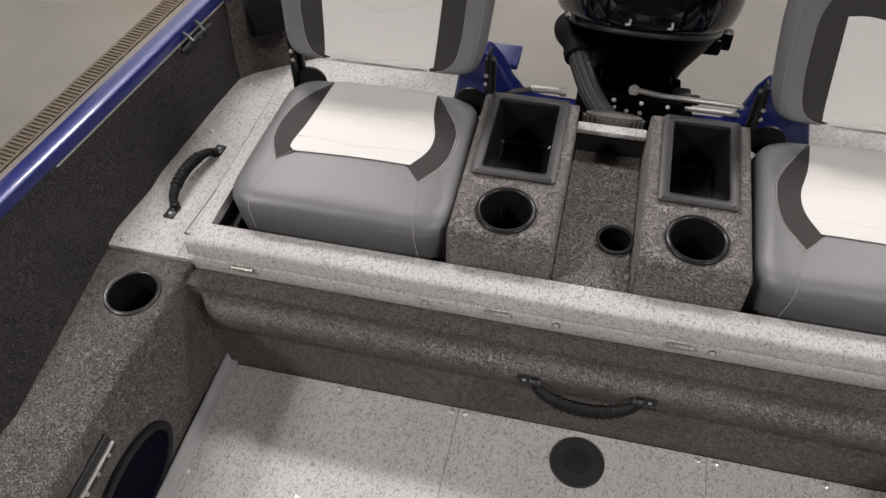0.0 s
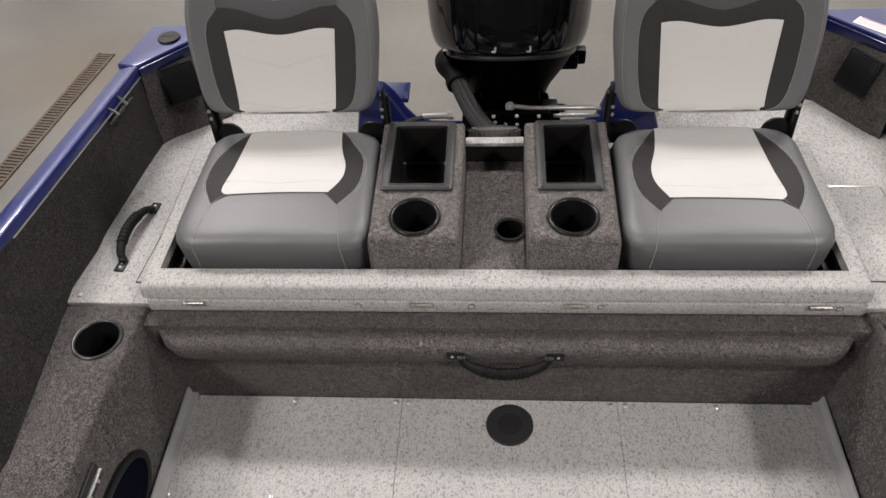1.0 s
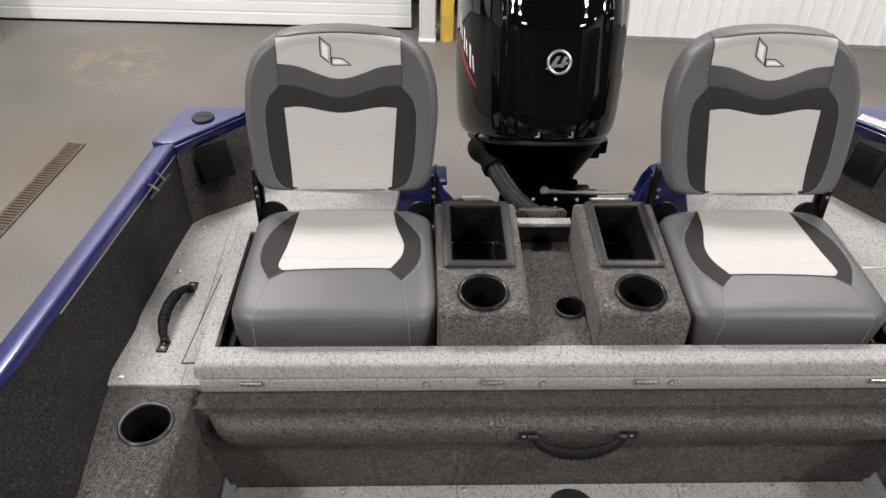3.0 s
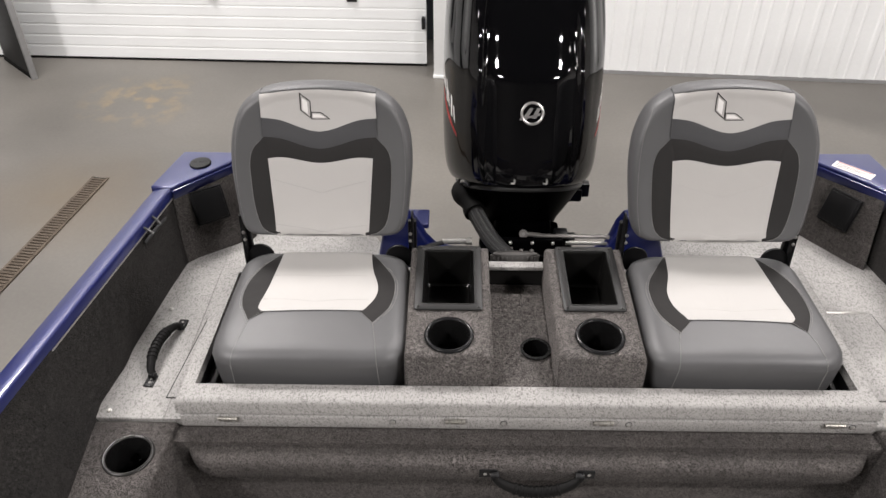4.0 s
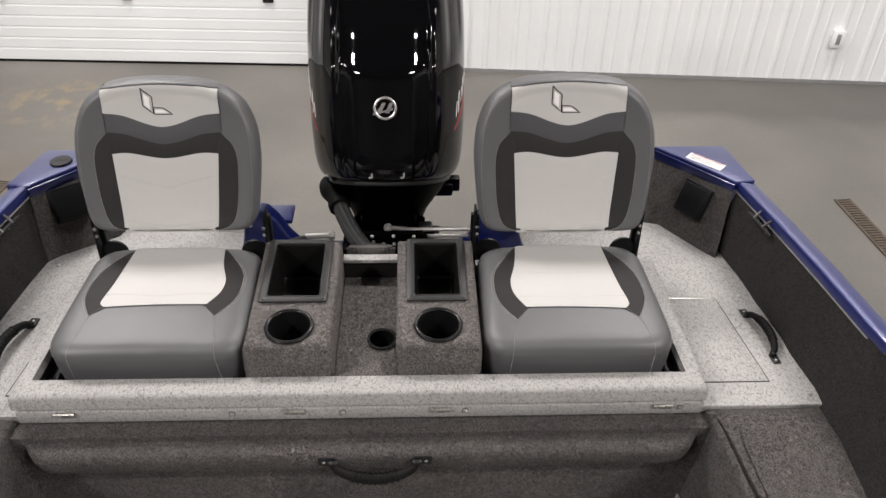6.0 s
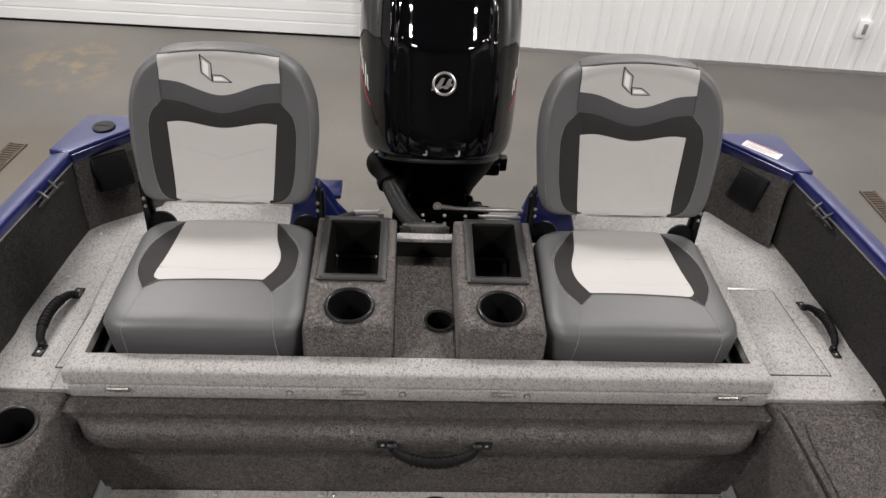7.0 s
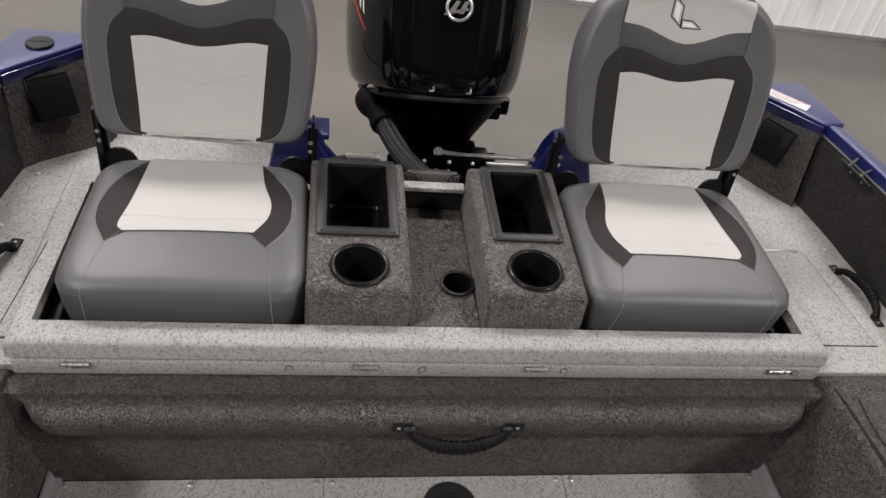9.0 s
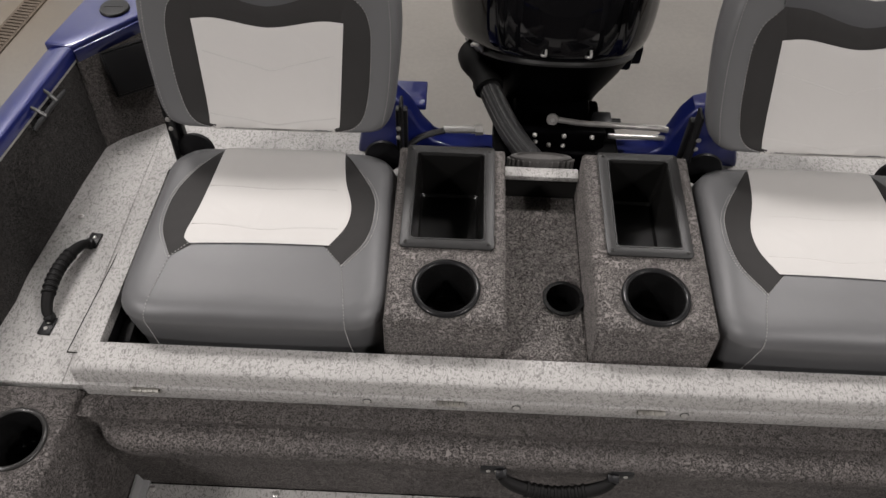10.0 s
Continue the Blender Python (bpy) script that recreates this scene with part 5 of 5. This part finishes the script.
part("heading", box(-0.05, 0.05, 0.0125, 0.0165, 0.0006, 0.0009), RED, label, "red printed heading bar")
for k in range(3):
    part("print", box(-0.048, 0.04 - 0.012 * k, 0.003 - 0.008 * k, 0.0055 - 0.008 * k, 0.0006, 0.0009), SATIN, label, "small dark print bars")


# ------------------------------------------------------------------ motor well and outboard
well_line = [(-0.385, 0.05), (-0.37, 0.30), (-0.352, 0.40), (-0.335, 0.432), (-0.31, 0.447), (-0.285, 0.44), (-0.26, 0.41), (-0.235, 0.362), (-0.21, 0.33), (-0.17, 0.315), (0.0, 0.31), (0.235, 0.315), (0.262, 0.33), (0.276, 0.37), (0.288, 0.41), (0.306, 0.44), (0.335, 0.452), (0.37, 0.44), (0.4, 0.40), (0.43, 0.30), (0.45, 0.05)]
structure("transom", prism(well_line, "y", 0.535, 0.585, 0.008, 3), BLUE, "blue painted transom with a motor notch", "transom")
structure("transom_flange", box(-0.336, -0.229, 0.585, 0.665, 0.368, 0.382, 0.004), BLUE, "blue painted transom flange", "transom")
structure("motor_well", box(-0.36, 0.42, 0.40, 0.54, 0.16, 0.2), RUBBER, "black motor well floor", "well")
structure("stern_plate", box(-0.95, 1.0, 0.56, 0.585, -0.3, 0.06), BLUE, "blue painted stern plate", "transom")
for x0, x1 in ((-0.30, -0.285), (0.345, 0.36)):
    structure("well_side", box(x0, x1, 0.40, 0.54, 0.18, 0.3), BLUE, "blue painted side of the motor well", "well")
for x, z in ((-0.355, 0.40), (-0.335, 0.40), (0.36, 0.4), (0.38, 0.4)):
    s = screw_head(0.006, 0.004)
    s.transform(Matrix.Translation((x, 0.534, z)) @ Matrix.Rotation(radians(90), 4, "X"))
    part("bolt", s, CHROME, bpy.data.objects["transom"])


def ease(a, b, x):
    k = max(0.0, min(1.0, (x - a) / (b - a)))
    return k * k * (3 - 2 * k)


def cowl_loop(z, a, y0, y1, n=96, power=2.7, ridge=0.0):
    """One level of the cowl: a soft rectangle whose front has a sunk middle panel between two round bars and, high up, a scoop outside each bar; towards its foot the cowl drops aft."""
    cy, b, pts = (y0 + y1) / 2, (y1 - y0) / 2, []
    scoop = 0.02 * ease(0.77, 0.85, z) * (1 - ease(1.0, 1.07, z))
    drop = 0.5 * ease(0.25, 0.5, z) * (1 - ease(0.52, 0.8, z))
    for i in range(n):
        t = 2 * math.pi * i / n
        c, s = math.cos(t), math.sin(t)
        x = a * math.copysign(abs(c) ** (2 / power), c)
        y = b * math.copysign(abs(s) ** (2 / power), s)
        if s < 0 and ridge:
            k = abs(x) / a
            y -= ridge * 0.5 * math.exp(-((k - 0.65) / 0.085) ** 4)
            y += ridge * (1 - ease(0.5, 0.575, k))
            y += scoop * ease(0.735, 0.79, k) * (1 - ease(0.9, 0.96, k))
        pts.append((x, cy + y, z - drop * max(0, min(cy + y, 0.98) - y0)))
    return pts


def outboard_motor(m):
    ob = thing("outboard_motor", "tall glossy black outboard motor on the transom", "outboard motor", m)
    # height at the front, half width, front of the middle panel, back, bar height
    levels = [(0.505, 0.182, 0.582, 1.21, 0), (0.525, 0.209, 0.577, 1.26, 0.003), (0.565, 0.225, 0.583, 1.3, 0.005), (0.62, 0.231, 0.598, 1.34, 0.008), (0.655, 0.232, 0.61, 1.36, 0.01), (0.7, 0.231, 0.628, 1.37, 0.013), (0.745, 0.23, 0.641, 1.375, 0.016), (0.785, 0.228, 0.654, 1.375, 0.019), (0.83, 0.226, 0.685, 1.37, 0.021), (0.885, 0.222, 0.722, 1.37, 0.021), (0.945, 0.215, 0.77, 1.36, 0.019), (1.01, 0.202, 0.832, 1.35, 0.016), (1.055, 0.187, 0.89, 1.33, 0.012), (1.095, 0.164, 0.95, 1.3, 0.008), (1.141, 0.11, 0.99, 1.19, 0.002), (1.145, 0.03, 1.03, 1.1, 0)]
    shape, spread = smooth_line([v[:3] for v in levels], 4), smooth_line([(*v[3:], 0) for v in levels], 4)
    bm = rings([cowl_loop(p[0], p[1], p[2] - q[1], q[0], 240, 2.35, q[1]) for p, q in zip(shape, spread)])
    body = grown(bm)
    cowl = part("cowl", bm, GLOSS, ob, "glossy black painted cowl", 50)
    part("cowl_seam", rings([cowl_loop(z, a, y0, y1, 96, 2.4) for z, a, y0, y1 in ((0.493, 0.18, 0.586, 1.2), (0.497, 0.192, 0.578, 1.22), (0.503, 0.193, 0.577, 1.222), (0.508, 0.186, 0.583, 1.21))], False), BEZEL, ob)
    part("lower_cowl", rings([cowl_loop(z, a, y0, y1, 64, 2.7) for z, a, y0, y1 in ((0.22, 0.1, 0.66, 1.0), (0.27, 0.108, 0.66, 1.05), (0.33, 0.13, 0.652, 1.12), (0.42, 0.165, 0.618, 1.19), (0.498, 0.186, 0.588, 1.21))]), MOTOR_BLACK, ob, "black lower cowl")
    part("midsection", rings([cowl_loop(z, a, y0, y1, 40, 3.0) for z, a, y0, y1 in ((-0.5, 0.045, 0.72, 0.92), (-0.1, 0.06, 0.7, 0.95), (0.15, 0.08, 0.66, 0.95), (0.31, 0.085, 0.66, 0.94))]), MOTOR_BLACK, ob)
    part("clamp_bracket", box(-0.11, -0.075, 0.5, 0.7, 0.1, 0.32, 0.008), MOTOR_BLACK, ob, "black clamp bracket")
    part("clamp_bracket", box(0.075, 0.11, 0.5, 0.7, 0.1, 0.32, 0.008), MOTOR_BLACK, ob, "black clamp bracket")
    part("clamp_cap", box(-0.125, 0.135, 0.508, 0.6, 0.31, 0.333, 0.006), MOTOR_BLACK, ob, "black clamp cap over the transom")
    part("clamp_plate", box(-0.12, 0.12, 0.512, 0.536, 0.12, 0.325, 0.008), MOTOR_BLACK, ob, "black clamp plate")
    part("swivel", box(-0.08, 0.085, 0.635, 0.72, 0.12, 0.35, 0.014), MOTOR_BLACK, ob, "black swivel casting")
    part("tilt_tube", tube([(-0.12, 0.57, 0.3), (0.2, 0.57, 0.3)], 0.012, 14), SATIN, ob, "black tilt tube")
    part("cable_bar", tube([(0.115, 0.556, 0.344), (0.238, 0.556, 0.344)], 0.0052, 10), CHROME, ob, "bright steel cable bar")
    bracket = part("swivel_bracket", box(-0.075, 0.105, 0.532, 0.551, 0.29, 0.37, 0.006, 3), MOTOR_BLACK, ob, "black bolted swivel bracket")
    for x, z in ((-0.041, 0.362), (-0.038, 0.343), (-0.01, 0.336), (0.019, 0.362), (0.02, 0.335), (0.076, 0.361)):
        s = screw_head(0.0052, 0.006)
        s.transform(Matrix.Translation((x, 0.532, z)) @ Matrix.Rotation(radians(90), 4, "X"))
        part("bolt", s, ALLOY, bracket)
    for x in (-0.04, 0.046):
        s = tube(smooth_line([(x - 0.004, 0.585, 0.52), (x - 0.003, 0.573, 0.527), (x + 0.003, 0.571, 0.529), (x + 0.004, 0.583, 0.535)], 4), 0.0026, 7)
        part("latch", s, CHROME, cowl, "small bright wire latch")
    hook = smooth_line([(-0.176, 0.705, 0.45), (-0.172, 0.69, 0.462), (-0.16, 0.68, 0.464), (-0.154, 0.682, 0.452)], 5)
    part("side_latch", tube(hook, 0.0042, 8), CHROME, cowl, "bright hooked cowl latch")
    part("side_bracket", join(box(0.135, 0.2, 0.83, 0.88, 0.3, 0.345, 0.008), box(0.17, 0.222, 0.84, 0.87, 0.312, 0.36, 0.006)), BLACK, ob, "black plastic side bracket")
    part("throttle_knuckle", join(box(0.09, 0.13, 0.6, 0.64, 0.3, 0.34, 0.006), tube([(0.11, 0.62, 0.32), (0.15, 0.62, 0.322)], 0.012, 12)), BLACK, ob)
    # emblem: ring with a slanted stroke
    hit, normal, _, _ = body.ray_cast(Vector((0.003, 0.2, 0.706)), Vector((0, 1, 0)))
    ring = rings([[(rr * math.cos(t), yy, rr * math.sin(t)) for t in [2 * math.pi * i / 40 for i in range(40)]] for rr, yy in ((0.021, 0), (0.021, -0.003), (0.0235, -0.0042), (0.0265, -0.003), (0.0265, 0))], False)
    join(ring, hexa([(-0.022, -0.001, -0.012), (-0.012, -0.001, -0.014), (-0.012, -0.003, -0.014), (-0.022, -0.003, -0.012)], [(-0.006, -0.001, 0.012), (0.002, -0.001, 0.012), (0.002, -0.003, 0.012), (-0.006, -0.003, 0.012)]))
    join(ring, hexa([(-0.001, -0.001, -0.011), (0.009, -0.001, -0.011), (0.009, -0.003, -0.011), (-0.001, -0.003, -0.011)], [(0.01, -0.001, 0.012), (0.018, -0.001, 0.012), (0.018, -0.003, 0.012), (0.01, -0.003, 0.012)]))
    join(ring, hexa([(-0.028, -0.001, -0.016), (0.018, -0.001, -0.004), (0.018, -0.003, -0.004), (-0.028, -0.003, -0.016)], [(-0.028, -0.001, -0.012), (0.018, -0.001, 0.001), (0.018, -0.003, 0.001), (-0.028, -0.003, -0.012)]))
    tilt = math.atan2(normal.z, -normal.y)
    ring.transform(Matrix.Diagonal((1.16, 1.0, 1.16, 1)))
    ring.transform(Matrix.Translation(hit + normal * 0.004) @ Matrix.Rotation(-tilt, 4, "X"))
    part("emblem", ring, CHROME, cowl, "chrome ring emblem")
    # plain pale strokes and a red flash round each front corner
    for s in (-1, 1):
        way = Vector((-s, 1.0, 0)).normalized()

        def on_flank(u, dz):
            return Vector((s * (0.226 - 0.064 * u), 0.91 - 0.155 * u, 0.64 - 0.062 * u + dz))

        for k in range(3):
            for du, wide, low, tall in ((0.0, 0.075, 0.028, 0.05), (0.15, 0.06, 0.034, 0.032)):
                u0 = 0.02 + 0.33 * k + du
                rows = [[on_flank(u0 + wide * i / 3 - 0.09 * j / 5, low + tall * j / 5) for i in range(4)] for j in range(6)]
                part("flank_stroke", draped(rows, body, way, 0.0008, -0.0004), STICKER, cowl, "pale painted stroke")
        rows = [[on_flank(i / 14, 0.014 - (0.016 - 0.0012 * abs(i - 6)) * j / 3) for i in range(15)] for j in range(4)]
        part("flank_flash", draped(rows, body, way, 0.0008, -0.0004), RED, cowl, "red painted flash")
    # rigging boot, sleeve and steering link
    boot = smooth_line([(-0.165, 0.752, 0.388), (-0.16, 0.72, 0.394), (-0.15, 0.69, 0.392), (-0.138, 0.65, 0.385)], 8)
    part("rigging_boot", tube(boot, lambda t: 0.041 - 0.013 * ease(0.1, 0.9, t), 20), RUBBER, ob, "black rubber rigging boot")
    part("boot_collar", tube([(-0.1415, 0.661, 0.387), (-0.136, 0.645, 0.384)], lambda t: 0.0315, 20), RUBBER, ob, "raised rubber collar")
    sleeve = smooth_line([(-0.139, 0.655, 0.386), (-0.12, 0.605, 0.376), (-0.097, 0.545, 0.37), (-0.072, 0.485, 0.373), (-0.052, 0.44, 0.38), (-0.042, 0.418, 0.372)], 8)
    part("rigging_sleeve", tube(sleeve, 0.024, 18), HOSE, ob, "black braided rigging sleeve")
    for k in range(11):
        a = radians(-62 + 12.4 * k + 5 * math.sin(2.3 * k))
        off = Vector((0.0243 * math.sin(a), -0.004, 0.0243 * math.cos(a)))
        part("wire", tube([p + off for p in sleeve[3:-2]], 0.0006 + 0.0003 * (k % 3), 5), SATIN if k % 4 else BEZEL, ob)
    link = smooth_line([(0.004, 0.61, 0.336), (0.03, 0.607, 0.336), (0.07, 0.602, 0.335), (0.13, 0.592, 0.342), (0.2, 0.573, 0.356), (0.228, 0.565, 0.361), (0.2395, 0.561, 0.357), (0.242, 0.558, 0.348), (0.236, 0.556, 0.344)], 6)
    part("steering_link", tube(link, 0.0064, 12), LINK_STEEL, ob, "bright bent steel steering link")
    eye = lathe([(0.005, -0.005), (0.011, -0.005), (0.013, 0.0), (0.011, 0.005), (0.005, 0.005)], 20)
    eye.transform(Matrix.Translation((0.002, 0.607, 0.338)) @ Matrix.Rotation(radians(60), 4, "X"))
    part("link_eye", eye, LINK_STEEL, ob)
    part("link_bolt", tube([(0.002, 0.613, 0.334), (0.002, 0.6, 0.342)], 0.0045, 8), CHROME, ob, "bright bolt in the eye")
    part("steering_cable", tube(smooth_line([(-0.375, 0.42, 0.31), (-0.335, 0.46, 0.33), (-0.28, 0.52, 0.348), (-0.22, 0.549, 0.351)], 6), 0.0065, 8), SATIN, ob, "grey steering cable")
    part("cable_end", tube([(-0.228, 0.548, 0.351), (-0.155, 0.551, 0.352)], 0.0078, 12), CHROME, ob, "bright steel cable end")
    part("cable_nut", tube([(-0.163, 0.5505, 0.352), (-0.147, 0.5513, 0.352)], lambda t: 0.0115, 6), ALLOY, ob, "steel nut on the cable end")
    return ob


outboard_motor(Matrix.Translation((0.038, 0, 0)))
grommet = thing("rigging_grommet", "ribbed grey rubber grommet behind the sill", "grommet", Matrix.Translation((0.0, 0.417, 0.392)))
gm = bmesh.new()
join(gm, rings([[(0.062 * math.cos(t) * q, 0.012 * math.sin(t) * q, z) for t in [2 * math.pi * i / 32 for i in range(32)]] for q, z in ((1, -0.08), (1, 0.012), (0.93, 0.02), (0.8, 0.022), (0.7, 0.018))], True))
part("ring", gm, GROMMET, grommet)
for k in range(14):
    t = math.pi + math.pi * (k + 0.5) / 14
    rib = box(-0.0025, 0.0025, -0.002, 0.002, -0.06, 0.016, 0.0008)
    rib.transform(Matrix.Translation((0.062 * math.cos(t), 0.012 * math.sin(t), 0)))
    part("rib", rib, GROMMET, grommet)
